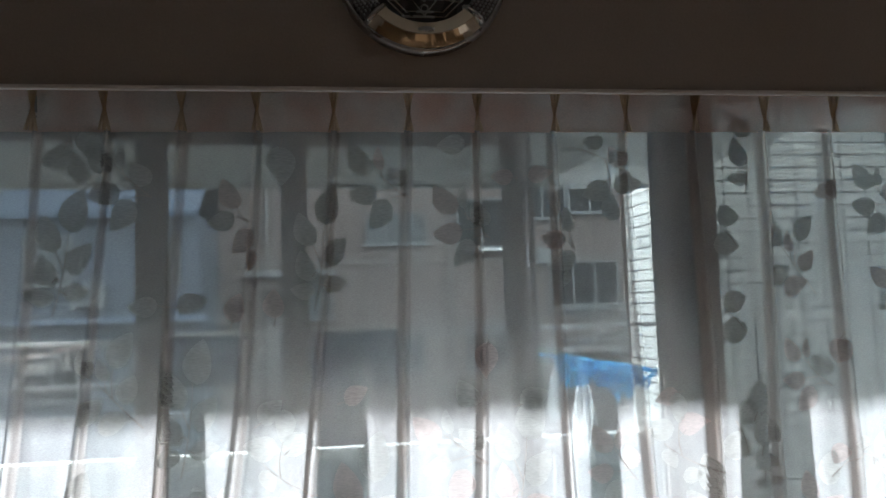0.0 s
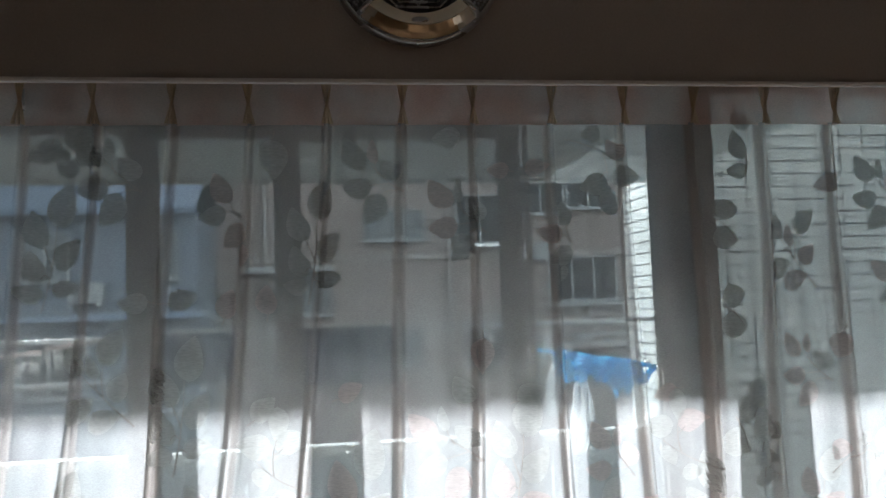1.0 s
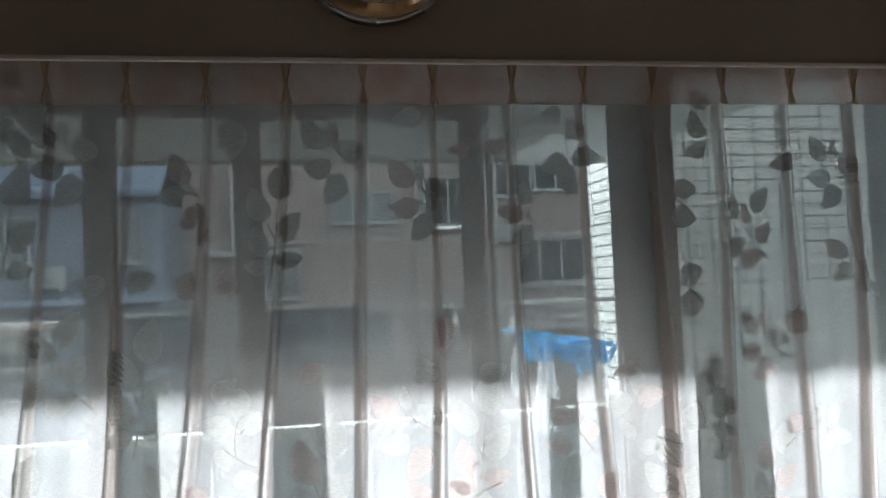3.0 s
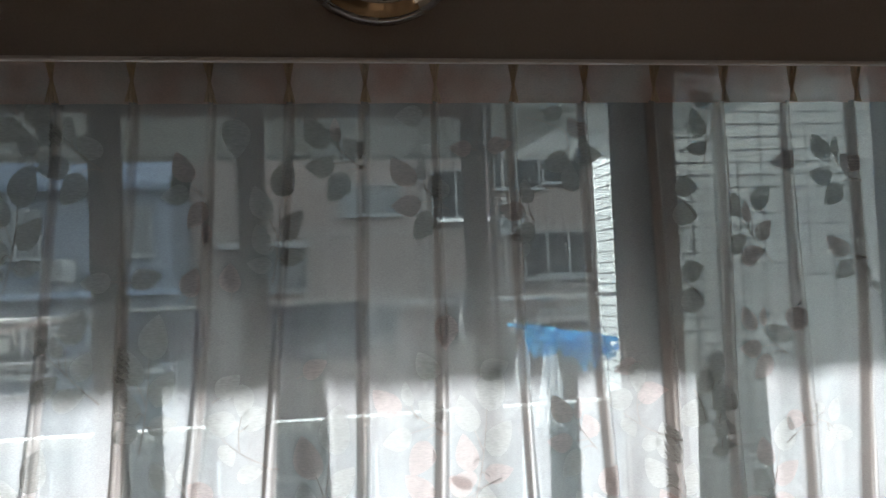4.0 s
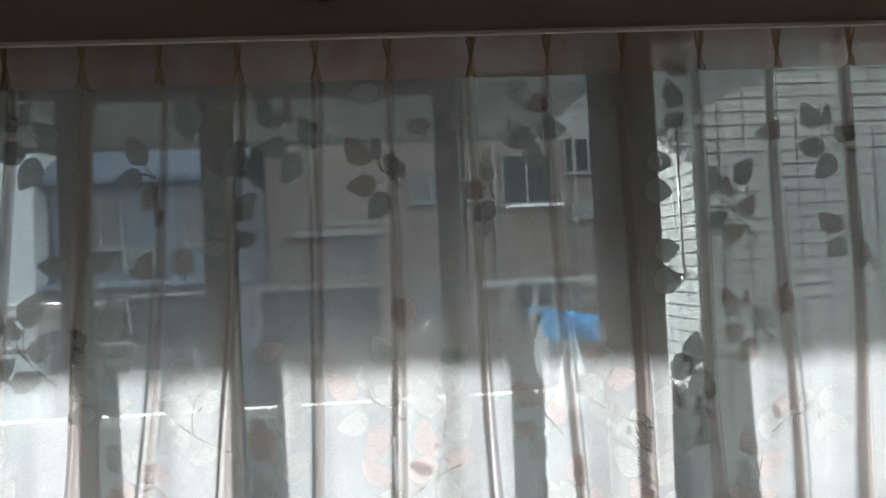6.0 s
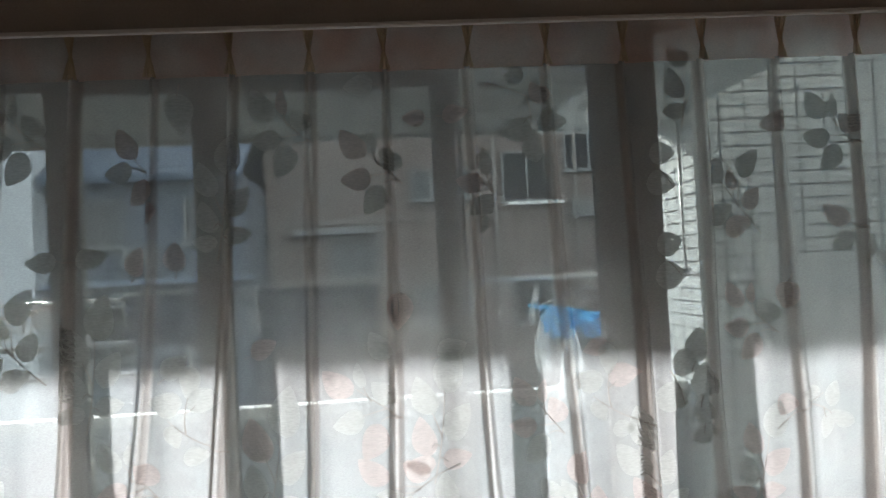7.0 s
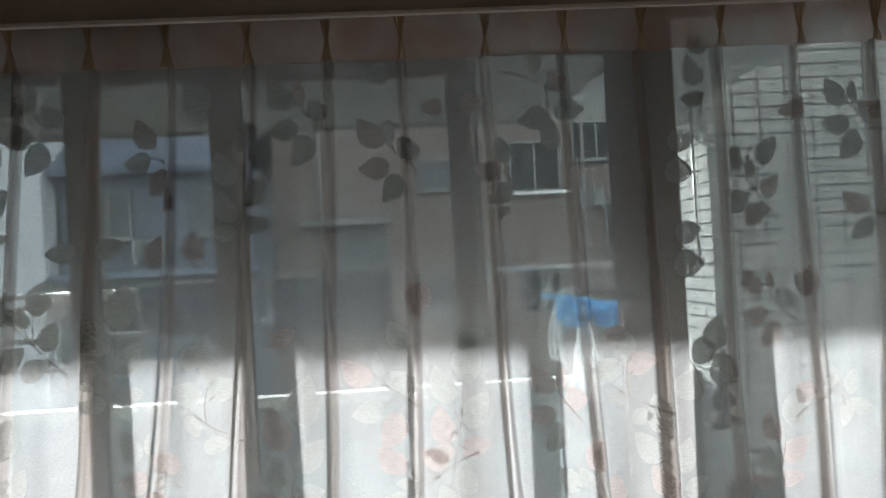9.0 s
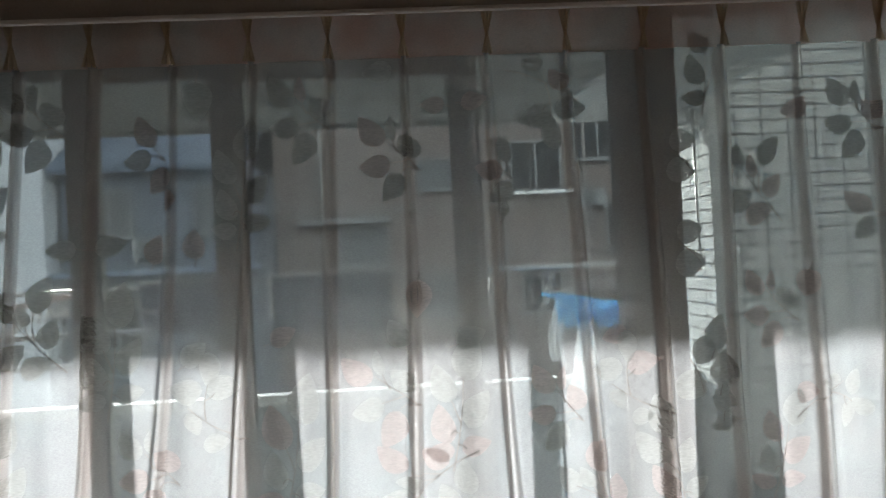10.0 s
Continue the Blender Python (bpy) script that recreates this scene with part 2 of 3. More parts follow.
# ---- window ----
window = holder("window_1", (0.35, 1.82, WZ0), "wide grey aluminium sliding window with wired glass", kind="structure")
bm = bm_box(bmesh.new(), WX0, 0.811, 1.74, 1.91, 1.905, WZ1, 0.003)
bm_box(bm, 0.873, WX1, 1.74, 1.91, 1.985, WZ2, 0.003)
bm_box(bm, WX0, WX1, 1.74, 1.93, WZ0, WZ0 + 0.04, 0.003)
bm_box(bm, WX0, WX0 + 0.04, 1.745, 1.905, WZ0 + 0.04, 1.905, 0.003)
bm_box(bm, WX1 - 0.04, WX1, 1.745, 1.905, WZ0 + 0.04, 1.985, 0.003)
part("window_frame", bm, M_ALU, window)
bm = bm_box(bmesh.new(), 0.812, 0.872, 1.765, 1.90, WZ0 + 0.04, WZ2 - 0.001, 0.003)
bm_box(bm, 0.825, 0.832, 1.758, 1.765, WZ0 + 0.04, 1.905)
part("mullion", bm, M_ALU, window)
# the shade in the groove between sash and mullion, drawn as a black strip
part("groove_strip", box(0.8055, 0.8115, 1.756, 1.795, WZ0 + 0.05, 1.68), M_SEAL, window, "black strip drawn for the shaded groove beside the mullion")


def wires(x0, x1, z0, z1, y, pitch=0.0208, r=0.0003):
    """Crossed steel wires cast into a pane, at 45 degrees, clipped to it."""
    bm = bmesh.new()
    step = pitch * math.sqrt(2)
    c = x0 - (z1 - z0)
    while c < x1:
        for sgn in (1, -1):
            # x = c + s (rising) or x = c + h - s (falling)
            pts = []
            h = z1 - z0
            a, b = (max(0.0, x0 - c), min(h, x1 - c))
            if b - a < 0.01:
                continue
            seg = max(1, int((b - a) / 0.08))
            for k in range(seg + 1):
                s = a + (b - a) * k / seg
                pts.append((c + s, y + 0.0006 * math.sin(90 * s + c * 7), z0 + s if sgn > 0 else z1 - s))
            bm_tube(bm, pts, r, 4)
        c += step
    return bm


def sash(x0, x1, y, left, right, top, glass_top, label):
    """One sliding sash: stiles of the given widths, rails, rubber beads, a wired pane."""
    zb = WZ0 + 0.042
    s = part("sash", bm_box(bmesh.new(), x0, x1, y - 0.017, y + 0.017, glass_top, top, 0.002), M_ALU, window, label)
    if right:
        bm = bm_box(bmesh.new(), x1 - right, x1, y - 0.02, y + 0.02, zb, glass_top - 0.0005, 0.003)
        bm_box(bm, x1 - right + 0.012, x1 - right + 0.016, y - 0.0225, y - 0.02, zb, glass_top - 0.002)
        part("stile", bm, M_ALU, s)
    if left:
        part("stile", bm_box(bmesh.new(), x0, x0 + left, y - 0.02, y + 0.02, zb, glass_top - 0.0005, 0.003), M_ALU, s)
    g0, g1 = x0 + left, x1 - right
    part("bottom_rail", bm_box(bmesh.new(), g0, g1, y - 0.017, y + 0.017, zb, zb + 0.07, 0.002), M_ALU, s)
    bm = bm_box(bmesh.new(), g0, g0 + 0.003, y - 0.006, y + 0.006, zb + 0.07, glass_top)
    bm_box(bm, g1 - 0.003, g1, y - 0.006, y + 0.006, zb + 0.07, glass_top)
    part("glazing_bead", bm, M_SEAL, s)
    p = part("pane", bm_box(bmesh.new(), g0 + 0.001, g1 - 0.001, y - 0.003, y + 0.003, zb + 0.068, glass_top + 0.004), M_GLASS, s, "clear wired glass")
    p.visible_shadow = False
    part("wire_mesh", wires(g0, g1, 0.95, glass_top, y), M_WIRE, s, "diamond steel wire in the glass", kind="stuff")
    return s


sash(-1.06, -0.327, 1.825, 0.055, 0.061, 1.904, 1.880, "grey aluminium sliding sash")
sash(-0.326, -0.036, 1.785, 0.003, 0.051, 1.904, 1.864, "narrow grey aluminium sash")
sash(-0.080, 0.453, 1.868, 0.040, 0.048, 1.904, 1.876, "grey aluminium sliding sash")
sash(0.454, 0.811, 1.815, 0.003, 0.068, 1.904, 1.897, "sash beside the mullion")
sash(0.873, 1.758, 1.835, 0.003, 0.055, 1.984, 1.972, "grey aluminium sliding sash")
bm = bm_box(bmesh.new(), 0.800, 0.817, 1.742, 1.7645, 1.74, 1.86, 0.003)
bm_box(bm, 0.804, 0.813, 1.730, 1.743, 1.77, 1.81, 0.002)
part("window_latch", bm, M_SEAL, window, "dark window latch")

# ---- curtain ----
FOLDS = [-0.98, -0.83, -0.68, -0.528, -0.400, -0.264, -0.124, 0.021, 0.165, 0.304, 0.460, 0.611, 0.758, 0.914, 1.070, 1.221, 1.37, 1.52, 1.67]
CUR_Y, TOP, HEAD_B, LOW = 1.645, 1.955, 1.862, 0.03


def lean(x):
    """How far a fold drifts sideways over 0.66 m of fall."""
    if x < 0.0:
        return -0.055
    if x < 0.55:
        return -0.055 + 0.08 * x / 0.55
    return max(0.004, 0.025 - 0.045 * (x - 0.55))


def fold_x(i, z):
    """Where fold i hangs at height z."""
    d = max(0.0, HEAD_B - z) / 0.66
    return FOLDS[i] + lean(FOLDS[i]) * d ** 1.15 + 0.006 * math.sin(i * 2.1 + 3 * d) * min(1, d)


def ridge(u, i, z):
    """Depth by which the cloth stands out towards the room at u metres from the fold."""
    d = max(0.0, HEAD_B - z)
    wdt = 0.0068 + 0.005 * min(1.2, d) + 0.0018 * math.sin(i * 2.3 + z * 5)
    tall = 0.022 + 0.006 * math.sin(i * 1.7) + 0.006 * min(1.0, d)
    return tall * math.exp(-(u / wdt) ** 4)


def cloth_y(x, z):
    n = len(FOLDS)
    y = CUR_Y
    d = max(0.0, HEAD_B - z)
    for i in range(n):
        u = x - fold_x(i, z)
        if abs(u) < 0.08:
            y -= ridge(u, i, z)
    y += 0.010 * min(1, d * 1.5) * math.sin(x * 21 + 1.3 * math.sin(z * 2.1)) + 0.006 * min(1, d * 2) * math.sin(x * 47 + z * 3)
    y += 0.0016 * min(1, d * 3) * math.sin(x * 93 + 2.0 * math.sin(z * 2.7) + 1.7 * math.sin(x * 13))
    return y


def sheet(z_list):
    bm = bmesh.new()
    cols = []
    for i in range(len(FOLDS) - 1):
        for s in (-0.03, -0.022, -0.017, -0.0135, -0.011, -0.0085, -0.006, -0.003, 0.0, 0.003, 0.006, 0.0085, 0.011, 0.0135, 0.017, 0.022, 0.03):
            cols.append((i, s, None))
        for k in range(1, 11):
            cols.append((i, 0.03, k / 11))
    rows = []
    for z in z_list:
        row = []
        for i, s, f in cols:
            a = fold_x(i, z)
            x = a + s if f is None else (a + 0.03) * (1 - f) + (fold_x(i + 1, z) - 0.03) * f
            row.append(bm.verts.new((x, cloth_y(x, z), z)))
        rows.append(row)
    for a, b in zip(rows, rows[1:]):
        for k in range(len(a) - 1):
            bm.faces.new((a[k], a[k + 1], b[k + 1], b[k]))
    return bm


curtain = holder("curtain", (0.35, CUR_Y, LOW), "sheer off-white lace curtain with woven grey and pink leaves, pinch-pleated", "curtain")
part("cloth", sheet([HEAD_B - (HEAD_B - LOW) * (k / 90) for k in range(91)]), M_CLOTH, curtain, smooth=True)


def gather(i):
    """The layers of cloth tucked inside a fold."""
    bm = bmesh.new()
    for q in (0.72, 0.42):
        rows = []
        for k in range(61):
            z = HEAD_B - (HEAD_B - 0.6) * k / 60
            a = fold_x(i, z)
            d = HEAD_B - z
            wdt = (0.0068 + 0.005 * min(1.2, d) + 0.0018 * math.sin(i * 2.3 + z * 5)) * q
            rows.append([bm.verts.new((a + u * wdt * 1.25, cloth_y(a, z) + 0.004 + (1 - q) * 0.012 + 0.03 * abs(u) ** 3, z)) for u in (-1, -0.8, -0.5, 0, 0.5, 0.8, 1)])
        for a, b in zip(rows, rows[1:]):
            for k in range(6):
                bm.faces.new((a[k], a[k + 1], b[k + 1], b[k]))
    return bm


for i in range(len(FOLDS) - 1):
    part("fold", gather(i), M_FOLD, curtain, smooth=True)


def tape():
    bm = bmesh.new()
    xs = []
    for i in range(len(FOLDS) - 1):
        for f in range(12):
            xs.append((i, f / 12))
    rows = []
    for j in range(7):
        z = HEAD_B - 0.004 + (TOP - HEAD_B + 0.004) * j / 6
        row = []
        for i, f in xs:
            x = FOLDS[i] * (1 - f) + FOLDS[i + 1] * f
            row.append(bm.verts.new((x, CUR_Y - 0.012 - 0.008 * math.sin(math.pi * f) + 0.001 * math.sin(x * 90), z)))
        rows.append(row)
    for a, b in zip(rows, rows[1:]):
        for k in range(len(a) - 1):
            bm.faces.new((a[k], a[k + 1], b[k + 1], b[k]))
    return bm


part("header_tape", tape(), M_TAPE, curtain, "denser pinkish heading tape", smooth=True)


def pleat(x, k):
    """Three small folds pinched together at mid height, the outer two crossing."""
    bm = bmesh.new()
    side = 1 if k % 2 else -1
    for f in (-1, 0, 1):
        prev = None
        for j in range(13):
            t = j / 12
            z = HEAD_B - 0.006 + (TOP - HEAD_B + 0.006) * t
            pinch = (t - 0.40) / 0.60
            cx = x + f * side * 0.011 * (pinch if pinch > 0 else pinch * 1.1) + 0.003 * math.sin(k * 2.7) * t
            y = CUR_Y - 0.034 - 0.004 * f * side - 0.010 * abs(pinch)
            wd = (0.0026 if f else 0.0030) + 0.0012 * abs(pinch)
            ring = [bm.verts.new((cx - wd, y + 0.006, z)), bm.verts.new((cx - wd * 0.5, y, z)), bm.verts.new((cx + wd * 0.5, y, z)), bm.verts.new((cx + wd, y + 0.006, z))]
            if prev:
                for q in range(3):
                    bm.faces.new((prev[q], prev[q + 1], ring[q + 1], ring[q]))
            prev = ring
    return bm


for k, x in enumerate(FOLDS[:-1]):
    part("pleat", pleat(x, k), M_PINCH, curtain, smooth=True)


def leaf_bm(cx, cz, length, angle, wide):
    """A pointed oval patch that follows the cloth."""
    bm = bmesh.new()
    ca, sa = math.cos(angle), math.sin(angle)
    rows = []
    n, m = 16, 9
    for j in range(n + 1):
        t = j / n
        half = wide * length * (math.sin(math.pi * min(1, t ** 0.80)) ** 0.75 if 0 < t < 1 else 0.0) * (1.10 - 0.18 * t) + 0.0006
        row = []
        for k in range(m):
            v = (k / (m - 1) * 2 - 1) * half
            u = (t - 0.5) * length
            u2 = u
            v2 = v + 0.06 * length * math.sin(math.pi * t)
            x, z = cx + u2 * ca - v2 * sa, cz + u2 * sa + v2 * ca
            row.append(bm.verts.new((x, cloth_y(x, z) - 0.0022, z)))
        rows.append(row)
    for a, b in zip(rows, rows[1:]):
        for k in range(m - 1):
            bm.faces.new((a[k], a[k + 1], b[k + 1], b[k]))
    return bm


def stem_bm(bm, pts, wd=0.0014):
    """A thin woven line through three points, bent, on the cloth."""
    (ax, az), (bx, bz), (cx, cz) = pts
    prev = None
    for k in range(25):
        t = k / 24
        x = (1 - t) ** 2 * ax + 2 * t * (1 - t) * bx + t * t * cx
        z = (1 - t) ** 2 * az + 2 * t * (1 - t) * bz + t * t * cz
        dx = 2 * (1 - t) * (bx - ax) + 2 * t * (cx - bx)
        dz = 2 * (1 - t) * (bz - az) + 2 * t * (cz - bz)
        ln = math.hypot(dx, dz) or 1
        w2 = wd * (1.3 - 0.7 * t)
        ring = [bm.verts.new((x + sg * dz / ln * w2, cloth_y(x, z) - 0.0026, z - sg * dx / ln * w2)) for sg in (-1, 1)]
        if prev:
            bm.faces.new((prev[0], prev[1], ring[1], ring[0]))
        prev = ring


# leaves: centre x, z (cm), length (cm), angle (degrees), half width over length; then the stems
SPRIG_P = ([(-3.8, -0.3, 6.6, 127, 0.31), (0, 0, 4.6, 92, 0.21), (3.2, -3.4, 5.2, 135, 0.36), (-3.4, -6.9, 5.6, 186, 0.35), (-0.4, -11.1, 6.8, 238, 0.33)],
           [((5.3, -8.2), (2.0, -5.4), (-1.2, -2.0)), ((2.9, -6.2), (1.0, -6.4), (-1.0, -6.6)), ((4.8, -7.9), (3.0, -7.2), (1.6, -8.2)), ((0.9, -4.6), (0.2, -3.2), (0.1, -2.0))])
SPRIG_S = ([(0, 0, 6.2, 114, 0.3), (-1.8, -5.1, 5.6, 196, 0.34), (2.0, -9.2, 6.0, 232, 0.33), (3.6, -13.0, 4.2, 268, 0.22)],
           [((3.8, -5.8), (1.8, -4.2), (1.2, -2.4)), ((3.2, -5.6), (2.0, -4.4), (0.6, -4.6))])
SPRIG_Q = ([(0, 0, 7.0, 61, 0.29), (-3.6, -3.3, 4.9, 106, 0.26), (0.9, -7.3, 5.3, 70, 0.32), (-6.9, -1.8, 6.0, 102, 0.3), (-6.0, -10.8, 6.0, 42, 0.32), (-1.9, -13.2, 6.6, 24, 0.31)],
           [((3.0, -14.6), (-1.6, -8.9), (-6.4, -3.9)), ((-1.9, -8.7), (-2.3, -5.5), (-1.7, -3.3)), ((-2.2, -8.5), (-3.4, -7.0), (-3.2, -5.5))])
SPRIG_T = ([(0, 0, 6.4, 108, 0.3), (-0.5, -5.3, 4.8, 184, 0.33), (0.8, 5.4, 5.2, 150, 0.33)],
           [((0.9, -8.8), (1.9, -5.0), (2.2, 3.4)), ((1.3, -5.6), (2.8, -3.0), (3.6, 0.4))])
SPRIG_V = ([(0, 0, 5.4, 12, 0.4), (-0.2, -6.2, 6.2, 2, 0.4)],
           [((-2.6, -2.0), (0.2, -3.4), (2.2, -6.2))])
SPRIG_D = ([(-3.2, -1.6, 6.2, 196, 0.34), (0.2, -4.8, 6.6, 95, 0.28), (3.8, -0.6, 6.0, 4, 0.36), (-3.2, 8.6, 4.8, 190, 0.35), (1.5, 5.4, 4.6, 122, 0.33)],
           [((-8.7, 7.4), (-2.6, 6.4), (2.8, 2.4)), ((-0.8, 4.5), (0.3, 1.5), (-0.2, -2.0)), ((-0.1, 0.8), (-1.0, 0.4), (-1.6, -0.6))])
SPRIG_E = ([(2.7, 8.6, 8.0, 78, 0.29), (-2.2, 4.4, 7.6, 108, 0.29), (-2.7, -2.6, 6.8, 106, 0.29), (3.3, -0.4, 7.0, 55, 0.29), (-3.8, -7.2, 4.8, 168, 0.32), (2.5, -6.8, 5.2, 14, 0.32)],
           [((-1.8, -11.0), (0.6, -3.0), (1.2, 5.0)), ((-0.4, -4.6), (-1.0, -3.4), (-1.8, -4.8)), ((0.2, -3.0), (-0.8, 0.4), (-1.2, 1.2)), ((-0.6, -6.4), (0.4, -6.6), (0.8, -7.2))])
SPRIG_L = ([(0, 0, 6.0, 0, 0.34)], [((-4.4, 0.6), (-3.6, 0.5), (-2.6, 0.1))])


def sprig(kind, x, z, turn, size, seed, pink):
    leaves, stems = kind
    rnd = random.Random(seed)
    ca, sa = math.cos(radians(turn)), math.sin(radians(turn))

    def place(u, v):
        return x + size * 0.01 * (u * ca - v * sa), z + size * 0.01 * (u * sa + v * ca)

    bm = bmesh.new()
    for s in stems:
        stem_bm(bm, [place(*p) for p in s])
    motif = part("leaf_motif", bm, M_STEM, curtain)
    for u, v, ln, ang, wide in leaves:
        lx, lz = place(u, v)
        mat = M_LEAF_PINK if rnd.random() < pink else M_LEAF
        part("leaf", leaf_bm(lx, lz, size * 0.01 * ln * rnd.uniform(0.92, 1.08), radians(ang + turn + rnd.uniform(-6, 6)), wide), mat, motif)


# the woven sprigs: centre x and z, turn, size, share of pink leaves
WOVEN = (
    (SPRIG_P, ((0.274, 1.729, 0, 1.0, 0.2), (0.109, 1.809, 0, 1.0, 0.1), (-0.378, 1.815, 2, 1.0, 0.0), (0.999, 1.403, -3, 0.95, 0.3), (1.184, 1.765, -6, 0.95, 0.2))),
    (SPRIG_Q, ((-0.375, 1.451, 2, 1.0, 0.0), (1.007, 1.657, -4, 0.95, 0.25))),
    (SPRIG_E, ((-0.484, 1.627, 0, 1.0, 0.0), (-0.012, 1.628, 4, 1.0, 0.0), (-0.262, 1.330, 3, 1.08, 0.1))),
    (SPRIG_D, ((0.580, 1.757, 0, 1.0, 0.15), (-0.466, 1.838, 15, 1.0, 0.0))),
    (SPRIG_S, ((-0.179, 1.742, 0, 1.0, 0.5), (1.176, 1.550, 30, 1.0, 0.5), (0.486, 1.682, -20, 0.9, 0.8))),
    (SPRIG_T, ((0.865, 1.819, 0, 1.0, 0.2),)),
    (SPRIG_V, ((0.837, 1.505, 0, 1.0, 0.0), (0.832, 1.681, -4, 0.95, 0.0), (0.855, 1.272, -25, 1.15, 0.2))),
)
# in the part of the cloth that the sun reaches
WOVEN_LOW = (
    (SPRIG_D, ((-0.092, 1.250, 170, 1.0, 0.1), (0.700, 1.245, 176, 1.0, 0.2), (1.129, 1.170, 60, 0.9, 0.3))),
    (SPRIG_E, ((0.060, 1.130, 0, 1.15, 0.1), (0.375, 1.195, 2, 1.1, 0.45), (0.775, 1.070, 24, 1.0, 0.2), (-0.470, 1.110, 4, 1.0, 0.1), (1.000, 1.080, -6, 0.9, 0.3))),
    (SPRIG_P, ((0.229, 1.290, 10, 1.15, 0.15), (0.575, 1.240, -8, 1.0, 0.6), (-0.198, 1.170, 0, 1.0, 0.5))),
    (SPRIG_Q, ((0.245, 1.110, 80, 1.1, 0.3), (0.640, 1.090, 20, 1.0, 0.4))),
)
seed = 0
for group in WOVEN + WOVEN_LOW:
    for x, z, turn, size, pink in group[1]:
        seed += 1
        sprig(group[0], x, z, turn, size, seed, pink)
# single leaves: centre x and z, angle, length over six centimetres, pink or not
for x, z, turn, size, pink in ((-0.085, 1.795, 272, 1.25, 0), (0.354, 1.772, 178, 0.75, 1), (0.433, 1.774, 10, 0.8, 1), (0.252, 1.838, 185, 0.9, 0), (-0.341, 1.532, 184, 0.95, 0),
                               (-0.251, 1.532, 14, 0.95, 0), (-0.098, 1.529, 96, 0.95, 1), (-0.170, 1.523, 80, 0.9, 1), (1.057, 1.737, 200, 0.95, 1), (1.059, 1.396, 268, 0.95, 1),
                               (0.306, 1.407, 270, 1.15, 1), (0.268, 1.345, 120, 1.0, 0), (0.405, 1.327, 30, 1.0, 0), (0.885, 1.308, 80, 1.2, 0), (0.895, 1.238, 86, 1.2, 0),
                               (0.892, 1.183, 95, 1.1, 0), (0.886, 1.135, 200, 0.9, 0), (0.053, 1.348, 30, 0.9, 1), (-0.108, 1.326, 50, 0.95, 0), (0.680, 1.318, 200, 0.9, 1)):
    seed += 1
    sprig(SPRIG_L, x, z, turn, size, seed, pink)

# curtain rail hidden behind the wall's lower edge
rail = thing("curtain_rail", box(-1.05, 1.75, 1.61, 1.635, 1.962, 1.975, 0.002), M_TRIM, "white curtain rail in the recess", "curtain rail")
bm = bmesh.new()
for x in (-0.95, 0.35, 1.65):
    bm_box(bm, x - 0.01, x + 0.01, 1.60, 1.72, 1.9755, 1.985)
part("bracket", bm, M_TRIM, rail)

# ---- wall clock ----
CX, CZ = 0.184, 2.1245
clock = holder("wall_clock", (CX, FACE, CZ), "round ornate gilt and silver wall clock with crystal dial", "clock")
cc = (CX, FACE - 0.001, CZ)
part("case", bm_lathe(bmesh.new(), [(0.0, 0.0), (0.152, 0.0), (0.157, 0.006), (0.157, 0.020), (0.154, 0.027), (0.150, 0.030), (0.147, 0.026)], cc, 96), M_SILVER, clock, "silver outer case", True)
for q in range(2):
    a = math.radians(-90 + 180 * q)
    prof = [(0.149, 0.024), (0.1495, 0.029), (0.140, 0.039), (0.129, 0.0465), (0.127, 0.047), (0.115, 0.044), (0.105, 0.039), (0.103, 0.028)]
    part("gilt_band", bm_lathe(bmesh.new(), prof, cc, 40, a - 0.76, a + 0.76), M_CHROME, clock, "polished gilt band")
    for end in (a - 0.785, a + 0.785):
        bm = bmesh.new()
        ex, ez = math.cos(end), math.sin(end)
        bm_tube(bm, [(CX + rr * ex, FACE - yy, CZ + rr * ez) for rr, yy in ((0.102, 0.032), (0.108, 0.044), (0.126, 0.050), (0.142, 0.047), (0.150, 0.034))], 0.0045, 8)
        part("band_clasp", bm, M_STEEL, clock, "bright silver clasp", True)
    bm = bmesh.new()
    b = a + math.radians(90)
    for n in range(6):
        rr = 0.109 + 0.0068 * n
        cnt = int(rr * 1.44 / 0.0068)
        for k in range(cnt):
            ang = b - 0.72 + 1.44 * (k + 0.5 * (n % 2)) / cnt
            bmesh.ops.create_icosphere(bm, subdivisions=1, radius=0.0034, matrix=Matrix.Translation((CX + rr * math.cos(ang), FACE - 0.036, CZ + rr * math.sin(ang))))
    part("bead_panel", bm, M_CRYSTAL, clock, "rows of small crystal beads", True, "stuff")
    part("bead_tray", bm_lathe(bmesh.new(), [(0.149, 0.024), (0.147, 0.034), (0.107, 0.034), (0.104, 0.026)], cc, 30, b - 0.745, b + 0.745), M_DARK, clock)
part("dial", bm_lathe(bmesh.new(), [(0.0, 0.026), (0.104, 0.026), (0.104, 0.020)], cc), M_DARK, clock, "dark glossy dial")
bm = bmesh.new()
for k in range(8):
    a0, a1 = math.radians(22.5 + 45 * k), math.radians(67.5 + 45 * k)
    am = (a0 + a1) / 2

    def dial(rr, ang, f=0.029):
        return (CX + rr * math.cos(ang), FACE - f, CZ + rr * math.sin(ang))

    for rr in (0.098, 0.088, 0.062):
        bm_tube(bm, [dial(rr, a0), dial(rr, a1)], 0.002, 6)
    bm_tube(bm, [dial(0.062, a0), dial(0.088, am), dial(0.062, a1)], 0.0015, 6)
    bm_tube(bm, [dial(0.03, am), dial(0.05, a0 + 0.1), dial(0.062, am), dial(0.05, a1 - 0.1)], 0.0017, 6, True)
